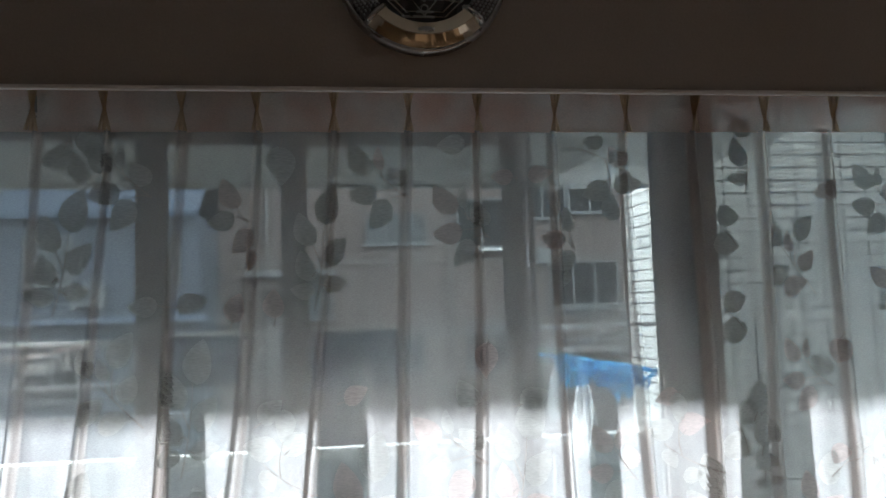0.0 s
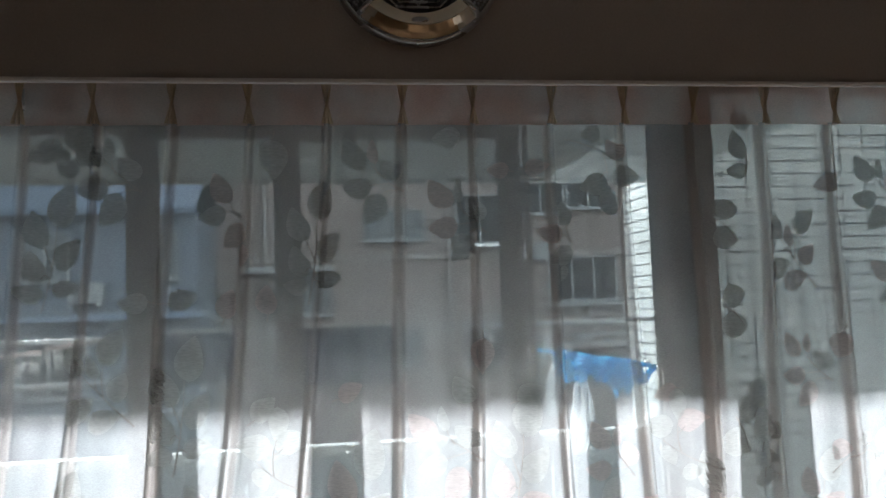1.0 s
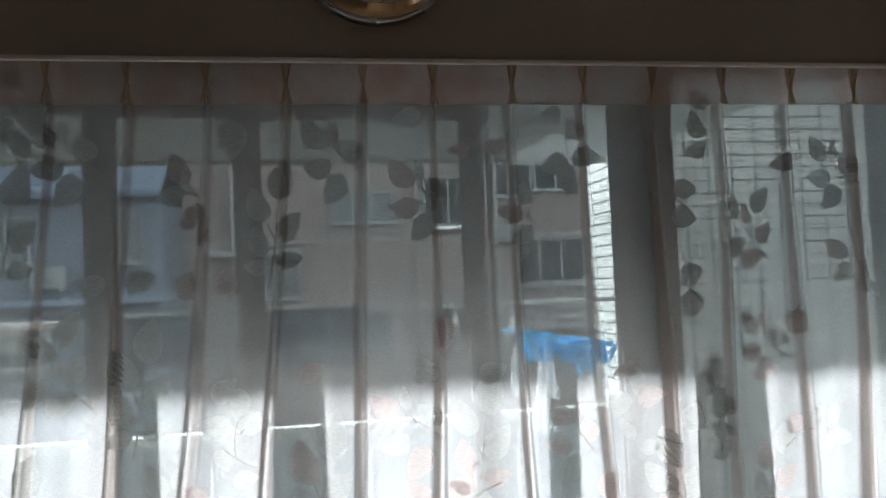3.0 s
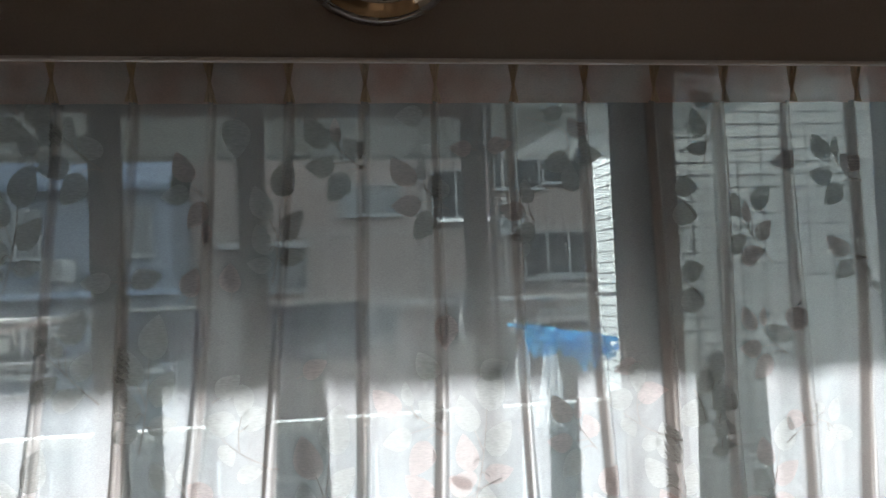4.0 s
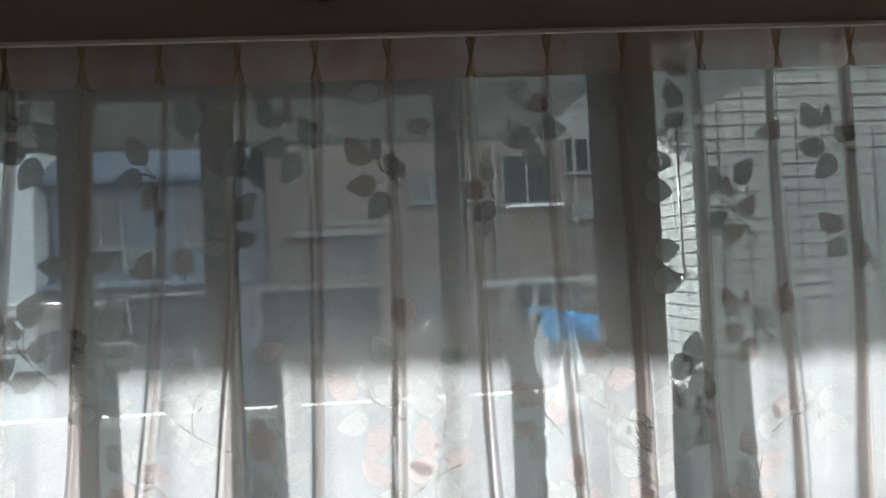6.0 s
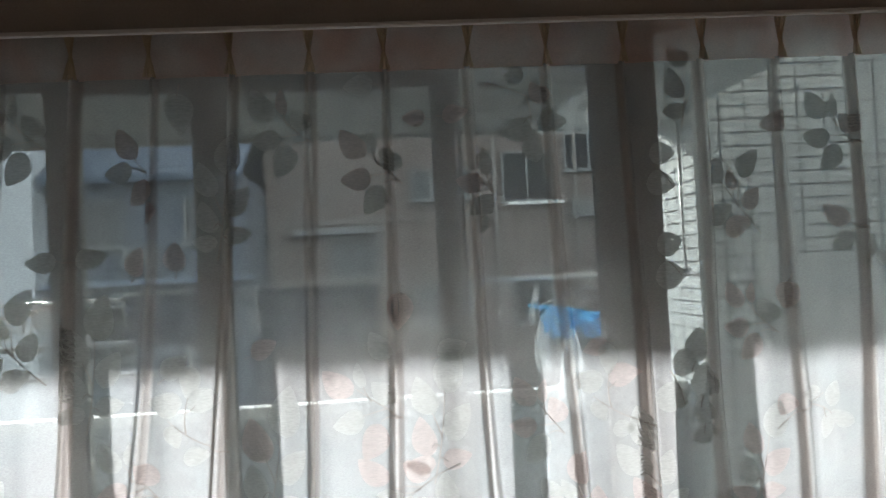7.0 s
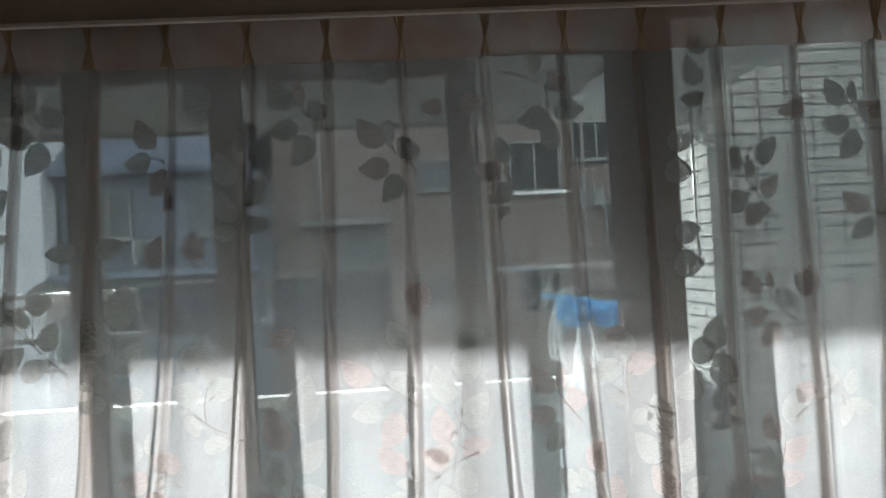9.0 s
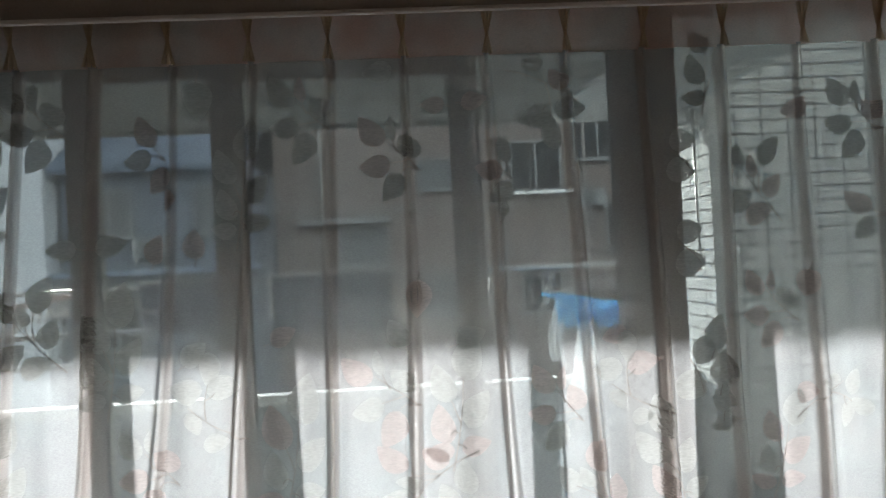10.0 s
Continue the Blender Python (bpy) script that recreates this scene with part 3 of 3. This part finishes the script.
    bm_tube(bm, [dial(0.075 + 0.007 * math.cos(q), am + 0.09 * math.sin(q)) for q in (0, 1.05, 2.1, 3.14, 4.2, 5.25)], 0.0016, 6, True)
part("dial_ornament", bm, M_STEEL, clock, "silver eight-sided lattice ornament", True)
bm = bm_tube(bmesh.new(), [(CX, FACE - 0.034, CZ), (CX - 0.045, FACE - 0.034, CZ + 0.03)], 0.002, 6)
bm_tube(bm, [(CX, FACE - 0.036, CZ), (CX + 0.03, FACE - 0.036, CZ + 0.07)], 0.0015, 6)
part("clock_hand", bm, M_SILVER, clock)
bm = bmesh.new()
bm_lathe(bm, [(0.010, 0.0), (0.010, 0.003), (0.007, 0.004), (0.0, 0.004)], (CX, FACE - 0.0455, CZ - 0.119), 20)
bmesh.ops.scale(bm, vec=(1.5, 1, 0.45), space=Matrix.Translation((-CX, 0, -(CZ - 0.119))), verts=bm.verts)
part("emblem", bm, M_SILVER, clock, "small oval emblem", True)

# ---- balcony ----
SOFFIT, EDGE, BLOCK_X, BLOCK_Y = 2.015, 3.25, 1.437, 3.0
thing("ground", box(-400, 400, -400, 600, -6.3, -6.2), M_ASPHALT, "grey asphalt ground between the houses", kind="structure")
thing("balcony_floor", box(-3.2, BLOCK_X, 1.92, 3.30, -0.22, -0.08), M_CONC, "concrete balcony floor", kind="structure")
LIT_FROM_X = 0.93


def soffit(x0, x1, pitch, deep):
    """A slab with ribs that run out to its edge, which lies slightly askew."""
    bm = bm_box(bmesh.new(), x0, x1, 1.921, EDGE, SOFFIT, SOFFIT + 0.16, 0.004)
    bm_box(bm, x0, x1, EDGE - 0.05, EDGE, SOFFIT - 0.012, SOFFIT, 0.003)
    x = x0 + 0.08
    while x < x1 - 0.03:
        bm_box(bm, x, x + 0.010, 1.93, EDGE - 0.06, SOFFIT - deep, SOFFIT)
        x += pitch
    for v in bm.verts:
        if v.co.y > 3.1:
            v.co.y += 0.042 + 0.052 * (v.co.x + 1.2)
    return bm


thing("balcony_soffit", soffit(-3.2, LIT_FROM_X - 0.002, 0.15, 0.006), M_SOFFIT, "pale ribbed underside of the balcony above", kind="structure")
# same soffit continued; its stronger light towards the wing is put into the paint
thing("soffit_lit_end", soffit(LIT_FROM_X + 0.002, BLOCK_X, 0.10, 0.004), M_LITSOFFIT, "end of the same ribbed soffit, painted paler for the brighter light", kind="structure")
# out-of-view slab, added to hold skylight off the wing's upper tiles
thing("shade_slab", box(BLOCK_X + 0.012, 5.5, 2.66, BLOCK_Y - 0.002, 2.30, 2.40, 0.003), M_LITSOFFIT, "unseen slab added to shade the upper tiles of the wing", kind="structure")
thing("upper_storeys", box(-3.4, 3.4, 1.8, 1.93, CEIL + 0.09, 2.9), M_CONC, "wall of the storeys above", kind="structure")
parapet = holder("balcony_parapet", (-0.8, 3.22, -0.08), "grey panelled balcony parapet with white coping", kind="structure")
part("coping", box(-3.2, BLOCK_X - 0.001, 3.195, 3.265, 0.957, 0.998, 0.004), M_LEDGE, parapet, "white coping")
for k in range(8):
    x = -3.19 + k * 0.582
    part("panel", box(x, x + 0.57, 3.205, 3.235, -0.08, 0.9565, 0.003), M_PANEL, parapet)
for nm, z in (("upper_rail", 1.262), ("lower_rail", 1.148)):
    part(nm, bm_tube(bmesh.new(), [(-3.2, 3.2, z), (-0.42, 3.2, z)], 0.011, 10), M_STEEL, parapet, "thin steel rail", True)
for x in (-3.0, -2.1, -1.25, -0.43):
    part("rail_post", bm_tube(bmesh.new(), [(x, 3.21, 0.998), (x, 3.2, 1.262)], 0.009, 8), M_STEEL, parapet, smooth=True)

pole = holder("laundry_pole", (-0.5, 3.05, 1.426), "long stainless laundry pole under the balcony soffit", "laundry pole")
part("tube", bm_tube(bmesh.new(), [(-2.6, 3.05, 1.426), (1.42, 3.05, 1.426)], 0.009, 12), M_STEEL, pole, smooth=True)
for x in (-2.2, 1.40):
    bm = bm_tube(bmesh.new(), [(x, 3.05, SOFFIT), (x, 3.05, 1.50), (x, 3.035, 1.426), (x, 3.05, 1.406), (x, 3.068, 1.419)], 0.006, 8)
    part("pole_hook", bm, M_STEEL, pole, smooth=True)


def towel(x0, x1, drop, seed):
    """A towel doubled over the pole, with soft folds and a thick edge."""
    bm = bmesh.new()
    nx, nz = 22, 24
    grid = []
    for j in range(nz + 1):
        t = j / nz * 2 - 1
        row = []
        for i in range(nx + 1):
            f = i / nx
            x = x0 + (x1 - x0) * f + 0.004 * math.sin(j * 0.7 + seed)
            wob = 0.010 * math.sin(f * 9 + seed) * min(1, abs(t) * 2)
            if abs(t) < 0.16:
                a = t / 0.16 * math.pi / 2
                y, z = 3.05 + 0.0145 * math.sin(a), 1.426 + 0.0145 * math.cos(a)
            else:
                y = 3.05 + math.copysign(0.0145, t) + wob * (1 if t > 0 else 0.6)
                z = 1.426 - (abs(t) - 0.16) / 0.84 * drop * (1 if t < 0 else 0.85) + 0.004 * math.sin(f * 5 + seed)
            row.append(bm.verts.new((x, y, z)))
        grid.append(row)
    for a, b in zip(grid, grid[1:]):
        for i in range(nx):
            bm.faces.new((a[i], a[i + 1], b[i + 1], b[i]))
    bmesh.ops.recalc_face_normals(bm, faces=bm.faces)
    bmesh.ops.solidify(bm, geom=bm.faces[:], thickness=0.003)
    return bm


for x0, x1, drop, seed in ((-0.165, 0.262, 0.19, 0.4), (-0.62, -0.30, 0.16, 2.1)):
    tw = thing("towel", towel(x0, x1, drop, seed), M_TOWEL, "dark navy towel with pale hem hung over the laundry pole", "towel", "towels on the pole", smooth=True)
    # pale tubes along the top fold and down one side edge
    pts = [(x0 + (x1 - x0) * k / 16, 3.050, 1.444 + 0.0025 * math.sin(k * 1.9 + seed)) for k in range(17)]
    part("hem", bm_tube(bmesh.new(), pts, 0.0055, 8), M_LEDGE, tw, "pale hem line", True)
    pts = [(x0 + 0.012 * (k / 8) ** 2, 3.03, 1.436 - drop * 0.75 * k / 8) for k in range(9)]
    part("hem", bm_tube(bmesh.new(), pts, 0.0045, 8), M_LEDGE, tw, "pale hem line", True)


def peg(bm, x, y, z, size, lean):
    """A spring clothes peg hanging on its cord."""
    bm_tube(bm, [(x, y, z), (x + lean * 0.3, y, z - size * 0.4)], 0.0014, 5)
    for sg in (-1, 1):
        bm_tube(bm, [(x + lean * 0.3 + sg * 0.006, y, z - size * 0.38), (x + lean * 0.6 + sg * 0.002, y, z - size * 0.75), (x + lean + sg * 0.005, y, z - size)], 0.0032, 6)


def peg_hanger(cx, cz, wdt, dep, tilt, mat, peg_mat, label, seed, bold=0.005, loops=0):
    """A folding laundry hanger: hook, frame with cross bars, many pegs."""
    y = 3.05
    h = holder("peg_hanger", (cx, y, 1.426), label, "laundry hanger")
    rnd = random.Random(seed)

    def at(u, v):
        return (cx + u * wdt, y + v * dep, cz + tilt * u * wdt + 0.015 * math.sin(u * 5))

    bm = bm_tube(bmesh.new(), [at(u, v) for u, v in ((-0.5, -0.5), (0, -0.52), (0.5, -0.5), (0.52, 0), (0.5, 0.5), (0, 0.52), (-0.5, 0.5), (-0.52, 0))], bold, 8, True)
    part("frame", bm, mat, h, smooth=True)
    for k in range(5):
        u = -0.36 + 0.18 * k
        part("cross_bar", bm_tube(bmesh.new(), [at(u, -0.5), at(u, 0.5)], 0.0035, 6), mat, h, smooth=True)
    bm = bm_tube(bmesh.new(), [(cx, y, 1.437), (cx + 0.010, y, 1.446), (cx + 0.020, y, 1.436), (cx + 0.014, y, 1.41), (cx, y, 1.385)], 0.003, 8)
    for u, v in ((-0.45, -0.45), (0.45, -0.45), (0.45, 0.45), (-0.45, 0.45)):
        bm_tube(bm, [(cx, y, 1.385), at(u, v)], 0.0017, 5)
    part("hook", bm, M_STEEL, h, "steel hook and cords", True)
    for k in range(16):
        p = at(rnd.uniform(-0.5, 0.5), rnd.choice((-0.5, -0.2, 0.2, 0.5)))
        part("peg", peg_mesh(*p, rnd.uniform(0.055, 0.085), rnd.uniform(-0.02, 0.02)), peg_mat, h, smooth=True)
    for k in range(loops):
        u0, u1 = rnd.uniform(-0.5, 0.3), rnd.uniform(0.0, 0.5)
        a, b = Vector(at(u0, rnd.uniform(-0.5, 0.5))), Vector(at(u1, rnd.uniform(-0.5, 0.5)))
        sag = rnd.uniform(0.02, 0.09)
        pts = [a.lerp(b, q / 10) - Vector((0.01 * math.sin(q), 0, sag * math.sin(math.pi * q / 10) + 0.006 * math.sin(q * 2.3 + k))) for q in range(11)]
        part("strap", bm_tube(bmesh.new(), pts, rnd.uniform(0.003, 0.0055), 6), mat, h, smooth=True)
    return h


def peg_mesh(x, y, z, size, lean):
    bm = bmesh.new()
    peg(bm, x, y, z, size, lean)
    return bm


# ---- tiled block beside the balcony ----
block = thing("wall_tiled_wing", bm_box(bmesh.new(), BLOCK_X + 0.003, 5.5, BLOCK_Y + 0.003, 3.78, -6.2, 3.0), M_GROUT, "white tiled wing of the building with grey joints", kind="structure")

# ---- houses opposite ----
def facade_window(house, x0, x1, z0, z1, y, glass, sill=True, bars=2):
    """A recessed window: frame, panes between mullions, a sill."""
    fr = 0.05
    bm = bm_box(bmesh.new(), x0 - fr, x1 + fr, y - 0.04, y + 0.06, z1, z1 + fr, 0.006)
    bm_box(bm, x0 - fr, x1 + fr, y - 0.04, y + 0.06, z0 - fr, z0, 0.006)
    bm_box(bm, x0 - fr, x0, y - 0.04, y + 0.06, z0, z1, 0.006)
    bm_box(bm, x1, x1 + fr, y - 0.04, y + 0.06, z0, z1, 0.006)
    for k in range(1, bars):
        x = x0 + (x1 - x0) * k / bars
        bm_box(bm, x - 0.025, x + 0.025, y - 0.03, y + 0.05, z0, z1, 0.004)
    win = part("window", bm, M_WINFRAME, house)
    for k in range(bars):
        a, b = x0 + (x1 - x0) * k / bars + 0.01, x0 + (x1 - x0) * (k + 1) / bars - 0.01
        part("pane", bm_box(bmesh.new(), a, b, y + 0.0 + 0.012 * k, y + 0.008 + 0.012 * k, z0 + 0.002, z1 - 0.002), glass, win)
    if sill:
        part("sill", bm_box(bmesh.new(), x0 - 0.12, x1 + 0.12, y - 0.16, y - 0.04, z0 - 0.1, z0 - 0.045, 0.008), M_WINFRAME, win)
    return win


def house_shell(label, x0, x1, y0, y1, z1, wall_mat):
    h = holder("house", ((x0 + x1) / 2, y0, -6.2), label, "house")
    part("wall", bm_box(bmesh.new(), x0, x1, y0, y1, -6.2, z1, 0.02), wall_mat, h)
    return h


FY = 20.0
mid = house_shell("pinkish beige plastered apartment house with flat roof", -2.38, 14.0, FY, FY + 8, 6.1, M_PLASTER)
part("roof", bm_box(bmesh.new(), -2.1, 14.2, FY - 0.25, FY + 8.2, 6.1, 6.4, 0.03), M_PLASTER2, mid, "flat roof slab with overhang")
Y = FY - 0.05
facade_window(mid, 1.13, 2.53, 3.15, 3.82, Y, M_PALEGLASS, bars=3)
facade_window(mid, 3.38, 4.53, 3.02, 4.15, Y, M_DARKGLASS, bars=2)
facade_window(mid, 4.95, 6.08, 3.72, 4.80, Y, M_DARKGLASS, bars=2)
facade_window(mid, 6.23, 7.28, 3.85, 4.50, Y, M_DARKGLASS, bars=2)
facade_window(mid, 3.53, 4.43, 0.05, 1.10, Y, M_DARKGLASS, bars=2)
facade_window(mid, 5.68, 7.38, 1.45, 2.55, Y, M_DARKGLASS, bars=3)
facade_window(mid, -0.85, 0.25, 1.40, 2.28, Y, M_PALEGLASS, bars=2)
facade_window(mid, 1.13, 2.38, 0.10, 0.95, Y, M_PALEGLASS, bars=2)
facade_window(mid, 8.18, 9.38, 3.10, 4.20, Y, M_DARKGLASS, bars=2)
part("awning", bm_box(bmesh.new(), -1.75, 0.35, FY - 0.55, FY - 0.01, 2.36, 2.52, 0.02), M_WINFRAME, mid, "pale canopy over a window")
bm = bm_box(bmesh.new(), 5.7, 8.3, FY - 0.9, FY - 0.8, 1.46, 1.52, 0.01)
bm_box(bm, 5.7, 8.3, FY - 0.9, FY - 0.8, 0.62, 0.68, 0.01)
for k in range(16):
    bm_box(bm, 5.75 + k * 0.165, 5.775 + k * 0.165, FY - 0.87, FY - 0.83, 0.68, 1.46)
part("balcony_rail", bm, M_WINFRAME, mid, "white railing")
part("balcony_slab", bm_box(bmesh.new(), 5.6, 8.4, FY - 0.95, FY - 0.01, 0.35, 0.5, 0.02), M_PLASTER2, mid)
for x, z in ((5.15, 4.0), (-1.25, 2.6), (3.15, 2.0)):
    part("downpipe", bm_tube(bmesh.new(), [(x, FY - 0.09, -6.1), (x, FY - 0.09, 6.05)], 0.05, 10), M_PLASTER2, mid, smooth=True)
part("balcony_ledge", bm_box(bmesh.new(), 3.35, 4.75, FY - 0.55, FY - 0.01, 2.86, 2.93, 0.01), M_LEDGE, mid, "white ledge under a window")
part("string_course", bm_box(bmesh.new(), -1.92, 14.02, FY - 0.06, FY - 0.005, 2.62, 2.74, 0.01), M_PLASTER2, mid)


def aircon(x, z, y):
    a = holder("air_conditioner", (x, y, z), "white outdoor air-conditioning unit on wall brackets", "air conditioner")
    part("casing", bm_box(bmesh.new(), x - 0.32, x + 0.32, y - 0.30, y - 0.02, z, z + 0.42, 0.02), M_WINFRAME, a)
    bm = bmesh.new()
    for r in (0.16, 0.12, 0.08, 0.04):
        bm_tube(bm, [(x - 0.08 + r * math.cos(k * math.pi / 10), y - 0.305, z + 0.21 + r * math.sin(k * math.pi / 10)) for k in range(20)], 0.006, 5, True)
    part("fan_grille", bm, M_SEAL, a)
    for s in (-0.24, 0.24):
        part("bracket", bm_box(bmesh.new(), x + s - 0.02, x + s + 0.02, y - 0.32, y, z - 0.05, z - 0.001), M_STEEL, a)


aircon(5.30, 2.52, FY)
aircon(-4.45, 1.75, 17.0)

left = house_shell("blue-grey sided house with a slate roof", -6.22, -2.40, 17.0, 24.0, 3.55, M_BLUEWALL)
bm = bmesh.new()
vs = [bm.verts.new(p) for p in ((-6.26, 16.5, 3.45), (-2.36, 16.5, 3.45), (-2.36, 20.5, 5.6), (-6.26, 20.5, 5.6), (-6.26, 24.5, 3.45), (-2.36, 24.5, 3.45))]
bm.faces.new((vs[0], vs[1], vs[2], vs[3]))
bm.faces.new((vs[3], vs[2], vs[5], vs[4]))
bmesh.ops.recalc_face_normals(bm, faces=bm.faces)
bmesh.ops.solidify(bm, geom=bm.faces[:], thickness=-0.12)
roof = part("roof", bm, M_ROOF, left, "slate roof")
for r in range(13):
    t0 = r / 13
    y, z = 16.5 + 4.0 * t0, 3.575 + 2.15 * t0
    bm = bmesh.new()
    for k in range(19):
        x = -6.2 + k * 0.193 + (0.09 if r % 2 else 0)
        bm_box(bm, x, x + 0.183, y, y + 0.30, z + 0.01, z + 0.045)
    bmesh.ops.rotate(bm, cent=(0, y, z), matrix=Matrix.Rotation(0.0, 3, "X"), verts=bm.verts)
    part("tile_course", bm, M_ROOF, roof, kind="stuff")
facade_window(left, -5.65, -4.85, 2.25, 3.10, 16.95, M_PALEGLASS)
facade_window(left, -3.55, -2.80, 2.25, 3.10, 16.95, M_PALEGLASS)
facade_window(left, -5.65, -4.7, 0.0, 1.0, 16.95, M_DARKGLASS)
facade_window(left, -3.60, -2.70, 0.0, 1.0, 16.95, M_DARKGLASS)
part("lower_eave", bm_box(bmesh.new(), -6.2, -2.2, 16.2, 16.99, 1.42, 1.54, 0.02), M_ROOF, left)
pale = house_shell("pale blue-white rendered house", -16.0, -6.32, 16.4, 24.0, 5.6, M_PALEWALL)
part("roof", bm_box(bmesh.new(), -16.2, -6.3, 16.2, 24.2, 5.6, 5.85, 0.03), M_PLASTER2, pale)
facade_window(pale, -9.4, -8.6, 2.3, 3.1, 16.35, M_PALEGLASS)
facade_window(pale, -12.4, -11.2, 2.3, 3.1, 16.35, M_DARKGLASS)
facade_window(pale, -9.4, -8.6, 0.0, 0.9, 16.35, M_DARKGLASS)
low = house_shell("low grey outbuilding with pale flat roof", -9.0, 9.0, 9.0, 13.5, -1.4, M_PLASTER2)
part("roof", bm_box(bmesh.new(), -9.2, 9.2, 8.8, 13.7, -1.4, -1.25, 0.02), M_LEDGE, low, "pale flat roof")

blue_hanger = peg_hanger(1.03, 1.285, 0.40, 0.26, -0.22, M_BLUE, M_BLUE, "tilted bright blue plastic peg hanger with torn sheet on the pole", 3, 0.0055, 12)


def torn_sheet(x0, x1, z, drop, tilt):
    """Thin plastic that hangs from the hanger's frame in uneven, crumpled lobes."""
    bm = bmesh.new()
    rows = []
    for j in range(19):
        t = j / 18
        row = []
        for i in range(49):
            f = i / 48
            x = x0 + (x1 - x0) * f
            lobe = 0.30 + 0.42 * abs(math.sin(f * 6.1 + 0.5)) + 0.22 * math.sin(f * 17.0) ** 2 + 0.10 * math.sin(f * 41.0)
            row.append(bm.verts.new((x + 0.008 * math.sin(t * 7 + f * 9), 2.98 + 0.020 * math.sin(f * 23 + 2 * t) + 0.009 * math.sin(f * 51 + t * 11), z + tilt * (x - x0) - drop * lobe * t)))
        rows.append(row)
    for a, b in zip(rows, rows[1:]):
        for i in range(48):
            bm.faces.new((a[i], a[i + 1], b[i + 1], b[i]))
    return bm


part("torn_sheet", torn_sheet(0.845, 1.17, 1.335, 0.145, -0.20), M_BLUEFILM, blue_hanger, "crumpled translucent blue plastic", True)
peg_hanger(-0.93, 1.40, 0.26, 0.22, 0.05, M_PINKP, M_WHITEP, "faded pink and white peg hanger on the laundry pole", 5)


def wire_hanger(x, lean):
    h = holder("wire_hanger", (x, 3.05, 1.426), "thin white wire clothes hanger on the laundry pole", "clothes hanger", "wire hangers")
    pts = [(x, 3.05, 1.440), (x + 0.012, 3.056, 1.448), (x + 0.016, 3.06, 1.429), (x, 3.05, 1.394)]
    part("hook", bm_tube(bmesh.new(), pts, 0.0018, 6), M_STEEL, h, smooth=True)
    d = 0.5
    tri = [(0.0, 0.0), (0.17, -0.09), (0.17, -0.10), (0.0, -0.10), (-0.17, -0.10), (-0.17, -0.09)]
    part("wire_frame", bm_tube(bmesh.new(), [(x + u * lean, 3.05 + u * math.sqrt(max(0, 1 - lean * lean)), 1.394 + v) for u, v in tri], 0.0022, 6, True), M_WHITEP, h, smooth=True)


for x, lean in ((0.62, 0.25), (0.74, 0.4), (-0.22, 0.2), (0.40, 0.3), (-1.25, 0.3)):
    wire_hanger(x, lean)



def plastic_strip(x, z0, z1, width, seed):
    """A crumpled clear-white sheet that hangs in narrow folds."""
    bm = bmesh.new()
    rows = []
    for j in range(31):
        t = j / 30
        z = z1 + (z0 - z1) * t
        row = []
        for i in range(15):
            f = i / 14 - 0.5
            wx = width * (0.35 + 0.65 * min(1, t * 2)) * f
            row.append(bm.verts.new((x + wx + 0.01 * math.sin(t * 4 + seed), 3.06 + 0.022 * math.sin(f * 17 + seed + 1.5 * t) + 0.008 * math.sin(t * 13 + f * 6), z)))
        rows.append(row)
    for a, b in zip(rows, rows[1:]):
        for i in range(14):
            bm.faces.new((a[i], a[i + 1], b[i + 1], b[i]))
    return thing("plastic_sheet", bm, M_BAG, "crumpled whitish plastic sheet hanging below the pole", "plastic sheet", smooth=True)


plastic_strip(0.95, 0.93, 1.25, 0.10, 0.3)
plastic_strip(0.86, 1.08, 1.30, 0.05, 2.2)
folded = holder("folded_hanger", (0.86, 3.05, 1.426), "folded grey steel hanger leaning from the pole", "clothes hanger")
part("hook", bm_tube(bmesh.new(), [(0.875, 3.04, 1.45), (0.878, 3.045, 1.475), (0.868, 3.055, 1.478), (0.862, 3.05, 1.44), (0.85, 3.05, 1.40)], 0.0028, 8), M_STEEL, folded, smooth=True)
for k, off in enumerate((-0.008, 0.0, 0.009)):
    part("arm", bm_tube(bmesh.new(), [(0.85 + off, 3.05 + 0.01 * k, 1.41), (0.83 + off * 1.4, 3.05 + 0.012 * k, 1.33), (0.79 + off, 3.05, 1.22)], 0.003, 6), M_STEEL, folded, smooth=True)

# ---- tiles of the wing ----
TW, TH, JOINT = 0.0940, 0.0440, 0.0060
tile_mesh = mesh_of("tile", box(0, TW, -0.008, 0.0, 0, TH, 0.0015), M_TILE)
for r in range(33):
    for c in range(9):
        t = new("tile", tile_mesh)
        t.parent = block
        t.location = (BLOCK_X + 0.003 + c * (TW + JOINT), BLOCK_Y + 0.0075, 2.272 - (r + 1) * (TH + JOINT))
bm = bmesh.new()
for r in range(40):
    for c in range(8):
        y = BLOCK_Y + 0.003 + c * (TW + JOINT)
        z = 2.258 - (r + 1) * (TH + JOINT)
        bm_box(bm, BLOCK_X - 0.002, BLOCK_X + 0.0075, y, min(y + TW, 3.779), z, z + TH)
part("side_tiles", bm, M_TILE, block, kind="stuff")
